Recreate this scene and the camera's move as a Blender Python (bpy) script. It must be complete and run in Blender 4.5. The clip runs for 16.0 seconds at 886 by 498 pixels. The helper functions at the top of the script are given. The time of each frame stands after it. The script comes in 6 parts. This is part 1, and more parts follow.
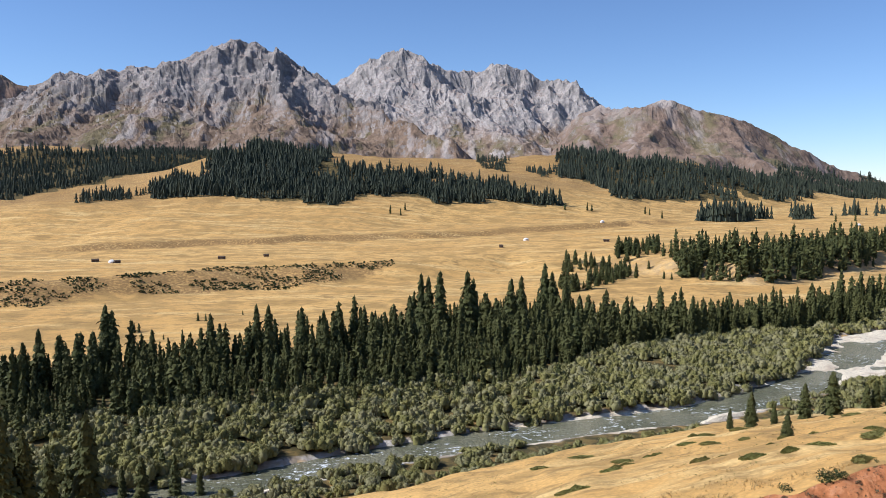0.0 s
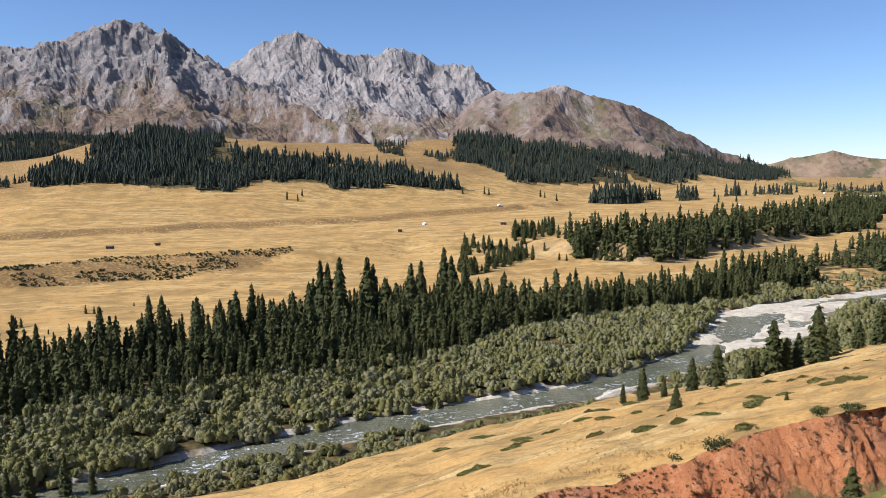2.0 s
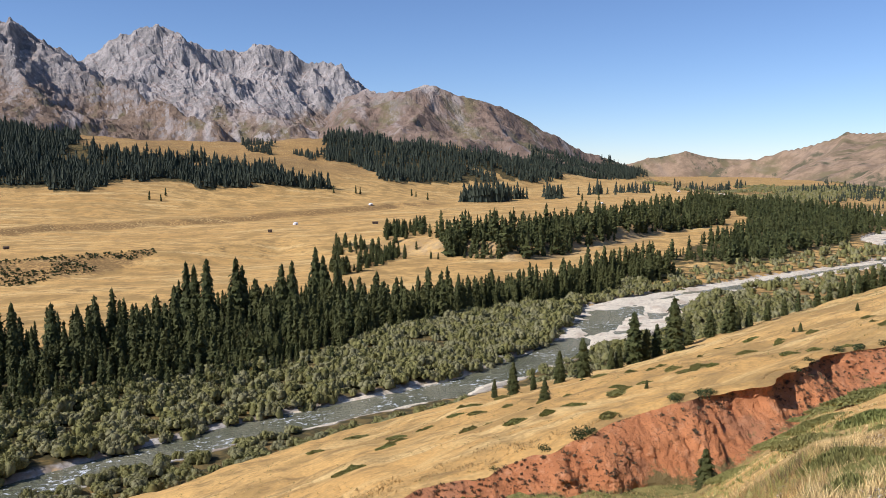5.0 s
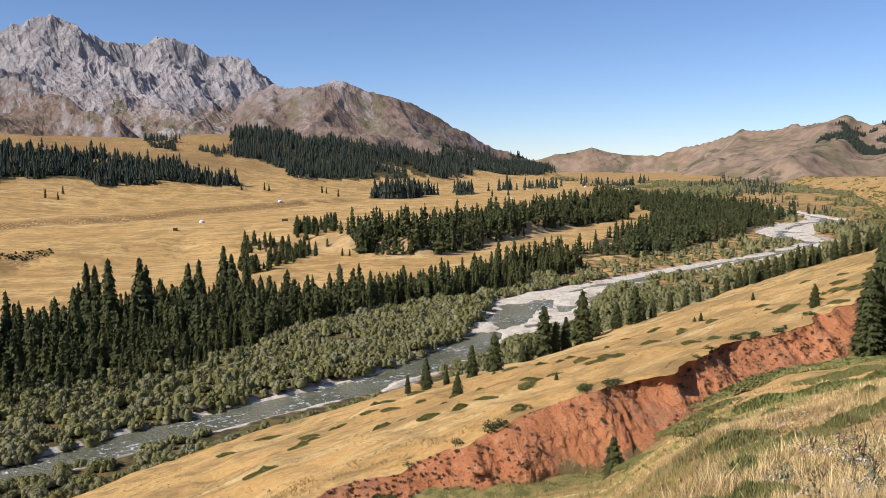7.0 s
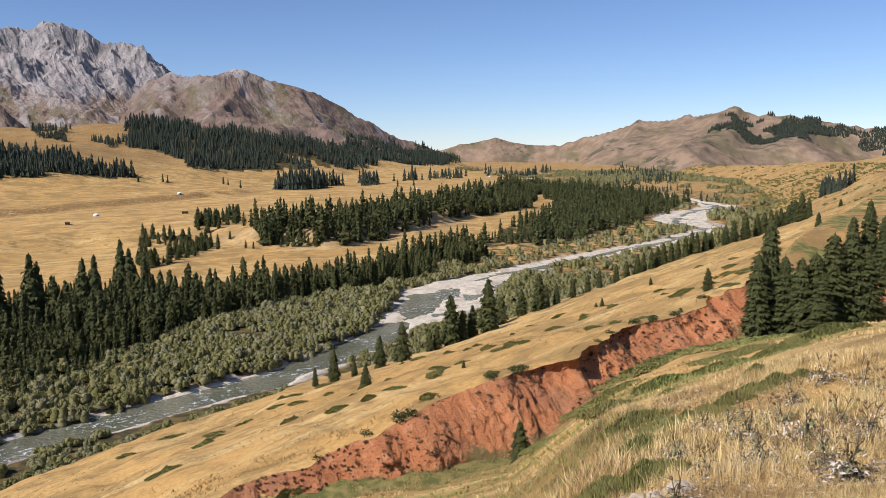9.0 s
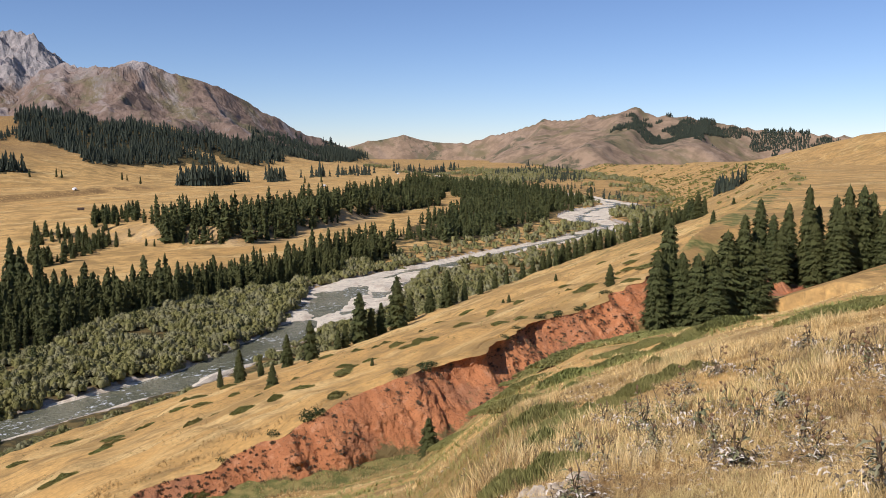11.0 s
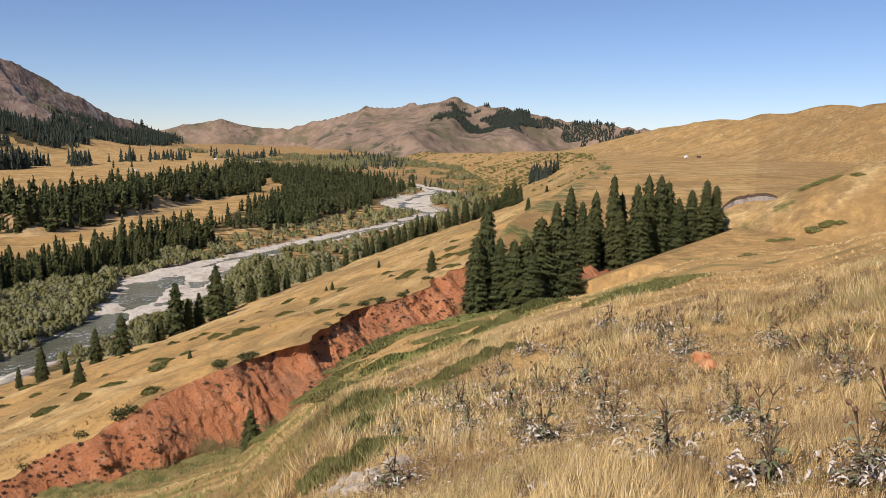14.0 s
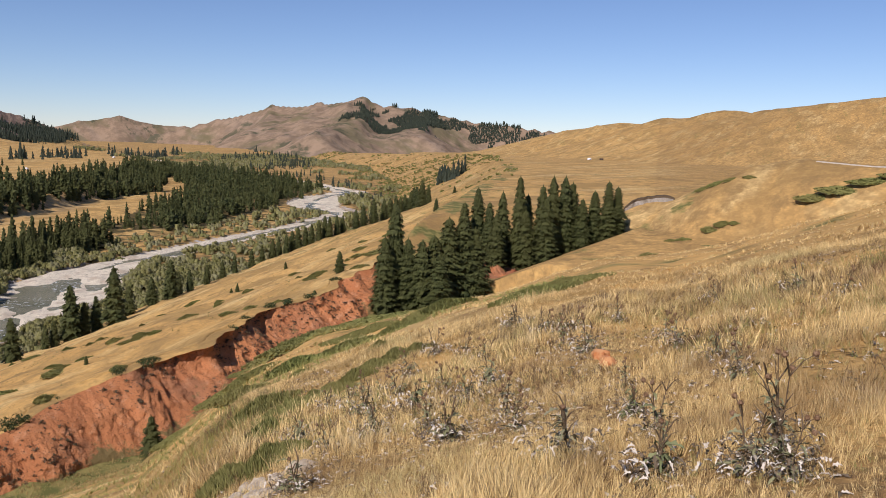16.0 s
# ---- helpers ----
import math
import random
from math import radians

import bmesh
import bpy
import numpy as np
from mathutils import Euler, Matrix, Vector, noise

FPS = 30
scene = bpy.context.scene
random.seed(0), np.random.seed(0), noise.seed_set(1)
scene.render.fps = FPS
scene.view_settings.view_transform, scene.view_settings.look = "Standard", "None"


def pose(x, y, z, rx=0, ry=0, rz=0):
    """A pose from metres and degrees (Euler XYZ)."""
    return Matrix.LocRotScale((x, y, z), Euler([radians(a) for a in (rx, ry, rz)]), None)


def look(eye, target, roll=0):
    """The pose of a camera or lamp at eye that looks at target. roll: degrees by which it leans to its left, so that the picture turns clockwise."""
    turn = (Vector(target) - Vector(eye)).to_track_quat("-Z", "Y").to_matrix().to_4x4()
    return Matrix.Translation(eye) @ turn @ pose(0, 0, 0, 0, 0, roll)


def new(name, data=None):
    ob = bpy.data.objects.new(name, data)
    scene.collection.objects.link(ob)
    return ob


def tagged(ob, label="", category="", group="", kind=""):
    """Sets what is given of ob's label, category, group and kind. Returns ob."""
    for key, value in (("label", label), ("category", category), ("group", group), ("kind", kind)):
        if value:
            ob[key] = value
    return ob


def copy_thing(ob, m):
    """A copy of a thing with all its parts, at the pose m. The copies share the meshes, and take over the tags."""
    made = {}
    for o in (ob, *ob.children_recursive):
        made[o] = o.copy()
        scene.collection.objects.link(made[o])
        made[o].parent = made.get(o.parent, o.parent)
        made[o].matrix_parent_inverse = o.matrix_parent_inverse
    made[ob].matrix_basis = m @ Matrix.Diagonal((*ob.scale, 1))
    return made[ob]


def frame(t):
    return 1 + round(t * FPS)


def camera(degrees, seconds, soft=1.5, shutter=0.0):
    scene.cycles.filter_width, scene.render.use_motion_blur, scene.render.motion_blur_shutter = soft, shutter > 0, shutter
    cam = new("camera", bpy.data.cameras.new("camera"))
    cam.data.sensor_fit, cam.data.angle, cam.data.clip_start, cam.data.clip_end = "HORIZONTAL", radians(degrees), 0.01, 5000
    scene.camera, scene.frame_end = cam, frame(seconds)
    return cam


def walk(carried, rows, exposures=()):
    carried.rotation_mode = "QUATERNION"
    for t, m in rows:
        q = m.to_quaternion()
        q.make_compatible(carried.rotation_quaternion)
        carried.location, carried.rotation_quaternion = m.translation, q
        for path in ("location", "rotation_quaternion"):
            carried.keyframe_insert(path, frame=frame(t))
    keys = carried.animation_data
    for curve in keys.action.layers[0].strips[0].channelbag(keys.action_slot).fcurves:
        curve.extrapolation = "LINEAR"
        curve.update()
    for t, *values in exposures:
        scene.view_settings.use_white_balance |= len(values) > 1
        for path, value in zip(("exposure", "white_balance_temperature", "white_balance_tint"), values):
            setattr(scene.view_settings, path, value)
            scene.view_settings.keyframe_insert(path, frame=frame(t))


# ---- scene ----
# -- the camera: held by hand on the hillside, turning to its right --
cam = camera(55.91, 16.0, soft=0.7)
TILT = -4.3
# seconds, yaw, pitch, roll
TURNS = [
    (0.0, 0.00, 0.00, 0.00),
    (0.5, -1.65, -0.11, 0.20),
    (1.0, -3.45, -0.23, 0.42),
    (1.5, -5.22, -0.58, 0.61),
    (2.0, -6.92, -1.10, 0.95),
    (2.5, -8.33, -1.40, 0.86),
    (3.0, -9.85, -1.55, 1.03),
    (3.5, -11.47, -1.65, 1.55),
    (4.0, -12.97, -1.58, 1.63),
    (6.5, -20.02, -1.47, 1.77),
    (7.0, -21.76, -1.79, 2.04),
    (7.5, -23.47, -2.13, 2.22),
    (8.0, -24.75, -2.37, 2.32),
    (8.5, -26.29, -2.51, 2.51),
    (9.0, -28.21, -2.72, 2.64),
    (11.5, -36.10, -3.39, 2.62),
    (12.0, -37.85, -3.70, 2.84),
    (12.5, -39.52, -4.06, 2.78),
    (13.0, -41.56, -4.37, 2.45),
    (13.5, -44.24, -4.58, 2.03),
    (14.0, -46.59, -4.58, 2.18),
    (14.5, -48.45, -4.57, 2.45),
    (15.0, -50.06, -4.66, 2.37),
    (15.5, -51.47, -4.81, 2.14),
    (16.0, -52.86, -4.76, 1.86),
]
walk(cam, [(t, pose(0, 0, 90, TILT, 0, 0) @ pose(0.022 * t, -0.014 * t, 0, 90 + pitch, roll, yaw)) for t, yaw, pitch, roll in TURNS],
     exposures=[(0.0, 0.27, 5600, 14), (4.0, 0.16, 5700, 16), (9.0, 0.03, 5830, 18), (16.0, -0.18, 5980, 21)])

# -- daylight: a clear afternoon, the sun at the side of the first view --
SUN_UP, SUN_FROM = 42.0, -98.0  # elevation, bearing from +y clockwise
world = bpy.data.worlds.new("sky")
scene.world = world
world.use_nodes = True
sky = world.node_tree.nodes.new("ShaderNodeTexSky")
sky.sky_type, sky.sun_disc = "NISHITA", False
sky.sun_elevation, sky.sun_rotation = radians(SUN_UP), radians(SUN_FROM)
sky.altitude, sky.air_density, sky.dust_density, sky.ozone_density = 2500, 1.05, 0.0, 3.2
back = world.node_tree.nodes["Background"]
back.inputs["Strength"].default_value = 0.100
world.node_tree.links.new(sky.outputs["Color"], back.inputs["Color"])
sun = new("sun", bpy.data.lights.new("sun", "SUN"))
sun.data.energy, sun.data.angle, sun.data.color = 5.0, radians(0.53), (1.0, 0.925, 0.79)
sun_from = Vector((math.sin(radians(SUN_FROM)) * math.cos(radians(SUN_UP)), math.cos(radians(SUN_FROM)) * math.cos(radians(SUN_UP)), math.sin(radians(SUN_UP))))
sun.matrix_world = look(sun_from * 100 + Vector((0, 0, 90)), (0, 0, 90))

# -- materials --
class Mat:
    """A node material with short helpers; positions are in world metres."""

    def __init__(self, name, rough=0.9, spec=0.2):
        self.m = bpy.data.materials.new(name)
        self.m.use_nodes = True
        self.n, self.l = self.m.node_tree.nodes, self.m.node_tree.links
        self.bsdf = self.n["Principled BSDF"]
        self.bsdf.inputs["Roughness"].default_value = rough
        self.bsdf.inputs["Specular IOR Level"].default_value = spec
        self.geo = self.n.new("ShaderNodeNewGeometry")

    def put(self, a, b):
        if hasattr(a, "links"):
            self.l.new(a, b)
        else:
            b.default_value = (*a, 1) if isinstance(a, tuple) and len(a) == 3 else a

    def noise(self, size, detail=4, rough=0.55, stretch=None):
        n = self.n.new("ShaderNodeTexNoise")
        n.inputs["Scale"].default_value, n.inputs["Detail"].default_value, n.inputs["Roughness"].default_value = 1 / size, detail, rough
        pos = self.geo.outputs["Position"]
        if stretch:
            mul = self.n.new("ShaderNodeVectorMath")
            mul.operation = "MULTIPLY"
            mul.inputs[1].default_value = stretch
            self.l.new(pos, mul.inputs[0])
            pos = mul.outputs[0]
        self.l.new(pos, n.inputs["Vector"])
        return n.outputs["Fac"]

    def cells(self, size, out="Distance"):
        n = self.n.new("ShaderNodeTexVoronoi")
        n.inputs["Scale"].default_value = 1 / size
        self.l.new(self.geo.outputs["Position"], n.inputs["Vector"])
        return n.outputs[out]

    def ramp(self, fac, a, b):
        """0 below a, 1 above b."""
        n = self.n.new("ShaderNodeMapRange")
        n.interpolation_type = "SMOOTHSTEP"
        n.inputs["From Min"].default_value, n.inputs["From Max"].default_value = a, b
        self.l.new(fac, n.inputs["Value"])
        return n.outputs["Result"]

    def math(self, op, a, b=0.0):
        n = self.n.new("ShaderNodeMath")
        n.operation = op
        self.put(a, n.inputs[0])
        self.put(b, n.inputs[1])
        return n.outputs[0]

    def mix(self, fac, a, b, blend="MIX"):
        n = self.n.new("ShaderNodeMix")
        n.data_type, n.blend_type = "RGBA", blend
        self.put(fac, n.inputs[0])
        self.put(a, n.inputs[6])
        self.put(b, n.inputs[7])
        return n.outputs[2]

    def attr(self, name):
        n = self.n.new("ShaderNodeAttribute")
        n.attribute_name = name
        return n.outputs["Fac"]

    def slope(self):
        n = self.n.new("ShaderNodeSeparateXYZ")
        self.l.new(self.geo.outputs["Normal"], n.inputs[0])
        return n.outputs["Z"]

    def height(self):
        n = self.n.new("ShaderNodeSeparateXYZ")
        self.l.new(self.geo.outputs["Position"], n.inputs[0])
        return n.outputs["Z"]

    def island(self):
        return self.geo.outputs["Random Per Island"]

    def thing(self):
        return self.n.new("ShaderNodeObjectInfo").outputs["Random"]

    def bump(self, fac, metres, strength=1.0, before=None):
        n = self.n.new("ShaderNodeBump")
        n.inputs["Distance"].default_value, n.inputs["Strength"].default_value = metres, strength
        self.l.new(fac, n.inputs["Height"])
        if before:
            self.l.new(before, n.inputs["Normal"])
        self.l.new(n.outputs[0], self.bsdf.inputs["Normal"])
        return n.outputs[0]

    def colour(self, c):
        self.put(c, self.bsdf.inputs["Base Color"])
        return self.m


def ground_material():
    m = Mat("dry_grass_ground", 0.95, 0.1)
    patch, fine, broad = m.noise(26, 5), m.noise(1.3, 5, 0.7), m.noise(190, 4)
    streak = m.noise(16, 5, 0.6, (0.16, 1.0, 1.0))
    tuft = m.cells(0.9)
    c = m.mix(m.ramp(broad, 0.35, 0.68), (0.68, 0.42, 0.145), (0.58, 0.34, 0.11))
    c = m.mix(m.ramp(patch, 0.44, 0.62), c, (0.42, 0.26, 0.09))
    c = m.mix(m.ramp(streak, 0.50, 0.68), c, (0.71, 0.49, 0.20))
    c = m.mix(m.math("MULTIPLY", m.ramp(m.noise(5.5, 6, 0.7, (0.6, 1.0, 1.0)), 0.47, 0.66), 0.9), c, (0.31, 0.195, 0.075))
    c = m.mix(m.math("MULTIPLY", m.ramp(fine, 0.45, 0.75), 0.4), c, (0.25, 0.17, 0.065))
    c = m.mix(m.math("MULTIPLY", m.ramp(tuft, 0.25, 0.75), 0.2), c, (0.22, 0.15, 0.06))
    c = m.mix(m.math("MULTIPLY", m.attr("brown"), m.ramp(m.noise(2.4, 5), 0.3, 0.6)), c, (0.255, 0.155, 0.062))
    c = m.mix(m.math("MULTIPLY", m.attr("bare"), m.ramp(m.noise(5, 5), 0.3, 0.6)), c, (0.36, 0.27, 0.17))
    green = m.mix(m.ramp(m.noise(2.2, 4), 0.4, 0.62), (0.13, 0.13, 0.04), (0.27, 0.22, 0.075))
    c = m.mix(m.ramp(m.math("ADD", m.attr("green"), m.math("MULTIPLY", m.math("SUBTRACT", m.noise(3.5, 5), 0.5), 1.1)), 0.35, 0.65), c, green)
    litter = m.mix(m.ramp(m.noise(4, 5), 0.4, 0.65), (0.065, 0.055, 0.025), (0.17, 0.12, 0.045))
    c = m.mix(m.ramp(m.math("ADD", m.attr("wood"), m.math("MULTIPLY", m.math("SUBTRACT", m.noise(9, 4), 0.5), 0.9)), 0.4, 0.6), c, litter)
    red = m.mix(m.ramp(m.noise(3, 5), 0.35, 0.65), (0.40, 0.125, 0.055), (0.33, 0.17, 0.09))
    c = m.mix(m.ramp(m.math("ADD", m.attr("red"), m.math("MULTIPLY", m.math("SUBTRACT", m.noise(2.5, 5), 0.5), 0.8)), 0.4, 0.6), c, red)
    stones = m.mix(m.cells(0.5, "Color"), (0.36, 0.33, 0.29), (0.60, 0.55, 0.49), "MIX")
    stones = m.mix(m.ramp(m.noise(9, 5), 0.42, 0.6), stones, (0.33, 0.265, 0.20))
    stones = m.mix(m.ramp(m.noise(2.5, 5, 0.7), 0.55, 0.7), stones, (0.24, 0.20, 0.155))
    c = m.mix(m.ramp(m.math("ADD", m.attr("gravel"), m.math("MULTIPLY", m.math("SUBTRACT", m.noise(7, 5), 0.5), 0.7)), 0.4, 0.6), c, stones)
    m.bump(fine, 0.3, 1.0, m.bump(m.noise(0.3, 4, 0.7), 0.035, 0.9))
    return m.colour(c)


def rock_material(name, rock_a, rock_b, low, low_to, seed_size, scree_share=1.0, scrub=0.0):
    """Bare rock above, fans of scree running down the gullies, brown turf on the lower, gentler slopes."""
    m = Mat(name, 0.93, 0.1)
    strata, fine = m.noise(seed_size, 7, 0.7), m.noise(11, 6, 0.75)
    down = m.noise(75, 6, 0.62, (1.0, 0.16, 0.3))
    rock = m.mix(m.ramp(strata, 0.36, 0.62), rock_a, rock_b)
    rock = m.mix(m.math("MULTIPLY", m.ramp(m.noise(150, 4), 0.48, 0.66), 0.5), rock, tuple(0.7 * v for v in rock_b))
    rock = m.mix(m.math("MULTIPLY", m.ramp(fine, 0.52, 0.70), 0.6), rock, (0.085, 0.083, 0.09))
    rock = m.mix(m.math("MULTIPLY", m.ramp(m.noise(19, 5, 0.7), 0.56, 0.68), 0.5), rock, tuple(min(0.6, 1.35 * v) for v in rock_a))
    scree = m.mix(m.ramp(m.noise(60, 5, 0.6, (1.0, 0.2, 0.3)), 0.4, 0.6), (0.40, 0.35, 0.315), (0.31, 0.25, 0.215))
    scree = m.mix(m.math("MULTIPLY", m.ramp(fine, 0.5, 0.7), 0.3), scree, (0.2, 0.175, 0.16))
    turf = m.mix(m.ramp(m.noise(45, 6, 0.65), 0.38, 0.62), low, tuple(0.68 * v for v in low))
    turf = m.mix(m.math("MULTIPLY", m.ramp(m.noise(110, 6, 0.6, (1.0, 0.4, 0.5)), 0.50, 0.62), 0.75), turf, (0.145, 0.125, 0.062))
    turf = m.mix(m.math("MULTIPLY", m.ramp(m.noise(26, 6, 0.75), 0.56, 0.68), 0.8 * scree_share), turf, rock)
    turf = m.mix(m.math("MULTIPLY", m.ramp(down, 0.53, 0.64), 0.85 * scree_share), turf, scree)
    turf = m.mix(m.math("MULTIPLY", m.ramp(m.noise(95, 6, 0.7, (1.0, 0.5, 0.6)), 0.55, 0.63), scrub), turf, (0.075, 0.078, 0.045))
    wob = m.math("MULTIPLY", m.math("SUBTRACT", m.noise(170, 6, 0.65, (1.0, 0.45, 0.45)), 0.5), 1.0)
    steep = m.ramp(m.math("ADD", m.slope(), m.math("MULTIPLY", wob, 0.5)), 0.80, 0.70)
    c = m.mix(steep, scree, rock)
    high = m.ramp(m.math("ADD", m.height(), m.math("MULTIPLY", wob, 620.0)), low_to[0], low_to[1])
    c = m.mix(high, m.mix(m.math("MULTIPLY", m.ramp(m.slope(), 0.68, 0.5), 0.85 * scree_share), turf, rock), c)
    m.bump(m.noise(20, 6, 0.75), 5.0 * (0.3 + 0.7 * scree_share), 1.0, m.bump(fine, 2.4 * (0.3 + 0.7 * scree_share), 0.9))
    return m.colour(c)


def leaf_material(name, a, b, c, per_thing=True, spec=0.15):
    m = Mat(name, 0.75, spec)
    col = m.mix(m.island(), a, b)
    if per_thing:
        col = m.mix(m.math("MULTIPLY", m.thing(), 0.7), col, c)
    col = m.mix(m.math("MULTIPLY", m.ramp(m.noise(17, 3), 0.42, 0.62), 0.6), col, c)
    return m.colour(col)


def plain_material(name, a, b, size=0.4, rough=0.8, spec=0.2, bump=0.01):
    m = Mat(name, rough, spec)
    f = m.noise(size, 5, 0.65)
    m.bump(f, bump)
    return m.colour(m.mix(m.ramp(f, 0.35, 0.65), a, b))


def water_material():
    m = Mat("river_water", 0.2, 0.14)
    ripple = m.noise(1.6, 4, 0.6)
    foam = m.ramp(m.math("ADD", m.noise(2.2, 6, 0.75), m.math("MULTIPLY", m.noise(26, 3), 0.5)), 0.83, 0.93)
    m.bump(ripple, 1.3, 1.0)
    m.put(m.math("ADD", m.math("MULTIPLY", foam, 0.5), 0.14), m.bsdf.inputs["Roughness"])
    return m.colour(m.mix(foam, m.mix(m.ramp(m.noise(20, 3), 0.4, 0.6), (0.14, 0.14, 0.085), (0.21, 0.20, 0.13)), (0.72, 0.74, 0.74)))


def red_material():
    m = Mat("red_earth", 0.95, 0.1)
    a = m.mix(m.ramp(m.noise(5.5, 5), 0.38, 0.62), (0.64, 0.26, 0.105), (0.54, 0.21, 0.085))
    a = m.mix(m.math("MULTIPLY", m.ramp(m.noise(1.6, 6, 0.7), 0.5, 0.68), 0.8), a, (0.70, 0.35, 0.18))
    a = m.mix(m.math("MULTIPLY", m.ramp(m.noise(12, 5, 0.65), 0.5, 0.64), 0.6), a, (0.38, 0.185, 0.10))
    a = m.mix(m.math("MULTIPLY", m.ramp(m.noise(0.45, 5, 0.75), 0.56, 0.66), 0.85), a, (0.18, 0.085, 0.045))
    a = m.mix(m.ramp(m.math("ADD", m.noise(2.6, 5, 0.7), m.math("MULTIPLY", m.attr("sod"), 0.45)), 0.68, 0.78), a, (0.15, 0.105, 0.045))
    a = m.mix(m.ramp(m.math("ADD", m.noise(5.0, 6, 0.75), m.math("MULTIPLY", m.attr("foot"), 0.22)), 0.62, 0.72), a, (0.26, 0.185, 0.075))
    m.bump(m.noise(0.8, 6, 0.75), 0.45, 1.0, m.bump(m.noise(0.2, 4), 0.1, 0.9))
    return m.colour(a)


GROUND = ground_material()
ROCK = rock_material("grey_rock_mountain", (0.35, 0.31, 0.285), (0.19, 0.175, 0.165), (0.235, 0.165, 0.115), (330, 540), 40)
PALE_ROCK = rock_material("pale_rock_mountain", (0.42, 0.375, 0.345), (0.25, 0.23, 0.215), (0.25, 0.18, 0.13), (270, 400), 40)
BROWN_ROCK = rock_material("brown_turf_mountain", (0.30, 0.27, 0.25), (0.22, 0.20, 0.185), (0.235, 0.165, 0.122), (330, 560), 40, 0.7, 0.5)
HILL = rock_material("brown_hill", (0.18, 0.145, 0.12), (0.15, 0.125, 0.105), (0.32, 0.225, 0.145), (900, 1000), 60, 0.12, 0.8)
SHOULDER = rock_material("bare_brown_shoulder", (0.25, 0.20, 0.165), (0.20, 0.165, 0.14), (0.36, 0.235, 0.165), (900, 1000), 60, 0.3)
SPRUCE = leaf_material("spruce_needles", (0.029, 0.038, 0.014), (0.098, 0.107, 0.034), (0.076, 0.077, 0.023))
# distant spruces: aerial haze is mixed into the needle colour, greyer and bluer
HAZED_SPRUCE = leaf_material("hazed_spruce_needles", (0.026, 0.036, 0.027), (0.060, 0.070, 0.045), (0.045, 0.052, 0.030), False)
BARK = plain_material("spruce_bark", (0.10, 0.07, 0.05), (0.16, 0.12, 0.09), 0.3)


def willow_material():
    m = Mat("willow_leaves", 0.8, 0.1)
    c = m.mix(m.island(), (0.135, 0.131, 0.042), (0.265, 0.243, 0.092))
    c = m.mix(m.math("MULTIPLY", m.ramp(m.noise(0.45, 4, 0.7), 0.5, 0.68), 0.7), c, (0.07, 0.075, 0.03))
    c = m.mix(m.math("MULTIPLY", m.ramp(m.noise(7, 3), 0.46, 0.6), 0.7), c, (0.25, 0.232, 0.13))
    c = m.mix(m.math("MULTIPLY", m.ramp(m.noise(11, 3, 0.5, (1, 1.3, 1)), 0.56, 0.64), 0.7), c, (0.175, 0.16, 0.05))
    m.bump(m.noise(0.35, 5, 0.75), 0.22, 1.0)
    return m.colour(c)


WILLOW = willow_material()
JUNIPER = leaf_material("juniper_sprays", (0.115, 0.13, 0.035), (0.25, 0.245, 0.072), (0.22, 0.19, 0.06))
JUNIPER_GREEN = leaf_material("green_juniper_sprays", (0.10, 0.125, 0.034), (0.29, 0.30, 0.085), (0.25, 0.22, 0.075))
JUNIPER_DARK = leaf_material("juniper_scrub", (0.030, 0.046, 0.016), (0.070, 0.088, 0.030), (0.06, 0.065, 0.022), False)
RED = red_material()
WATER = water_material()
WHITE = plain_material("white_felt", (0.72, 0.70, 0.66), (0.82, 0.80, 0.77), 0.5)
DARK_WOOD = plain_material("dark_boards", (0.06, 0.045, 0.035), (0.12, 0.08, 0.055), 0.4)
STONE = plain_material("pale_stone", (0.33, 0.26, 0.18), (0.50, 0.42, 0.31), 0.12, 0.9, 0.15, 0.03)
ORANGE_STONE = plain_material("orange_stone", (0.46, 0.17, 0.06), (0.58, 0.30, 0.13), 0.1, 0.9, 0.15, 0.02)
def straw_material():
    m = Mat("straw", 0.7, 0.25)
    c = m.mix(m.island(), (0.97, 0.73, 0.33), (0.50, 0.33, 0.12))
    c = m.mix(m.math("MULTIPLY", m.ramp(m.noise(1.7, 4, 0.6), 0.48, 0.62), 0.7), c, (0.25, 0.15, 0.065))
    c = m.mix(m.math("MULTIPLY", m.ramp(m.noise(4.5, 4), 0.52, 0.66), 0.55), c, (0.40, 0.35, 0.14))
    c = m.mix(m.math("MULTIPLY", m.ramp(m.noise(0.6, 3), 0.55, 0.7), 0.5), c, (0.66, 0.53, 0.30))
    return m.colour(c)


STRAW = straw_material()
GREEN_GRASS = leaf_material("green_blades", (0.19, 0.21, 0.06), (0.40, 0.37, 0.12), (0.36, 0.30, 0.10), False)
DEAD_WEED = leaf_material("dead_weed", (0.20, 0.115, 0.06), (0.085, 0.058, 0.035), (0.16, 0.13, 0.075), False)
THISTLE_STEM = plain_material("thistle_stem", (0.12, 0.08, 0.045), (0.20, 0.14, 0.08), 0.05)
THISTLE_GREEN = leaf_material("thistle_leaf", (0.14, 0.16, 0.065), (0.28, 0.28, 0.13), (0.27, 0.23, 0.14))


def withered_material():
    m = Mat("dead_thistle_leaf", 0.75, 0.15)
    c = m.mix(m.ramp(m.island(), 0.52, 0.72), m.mix(m.island(), (0.10, 0.075, 0.045), (0.27, 0.20, 0.13)), (0.68, 0.60, 0.49))
    return m.colour(c)


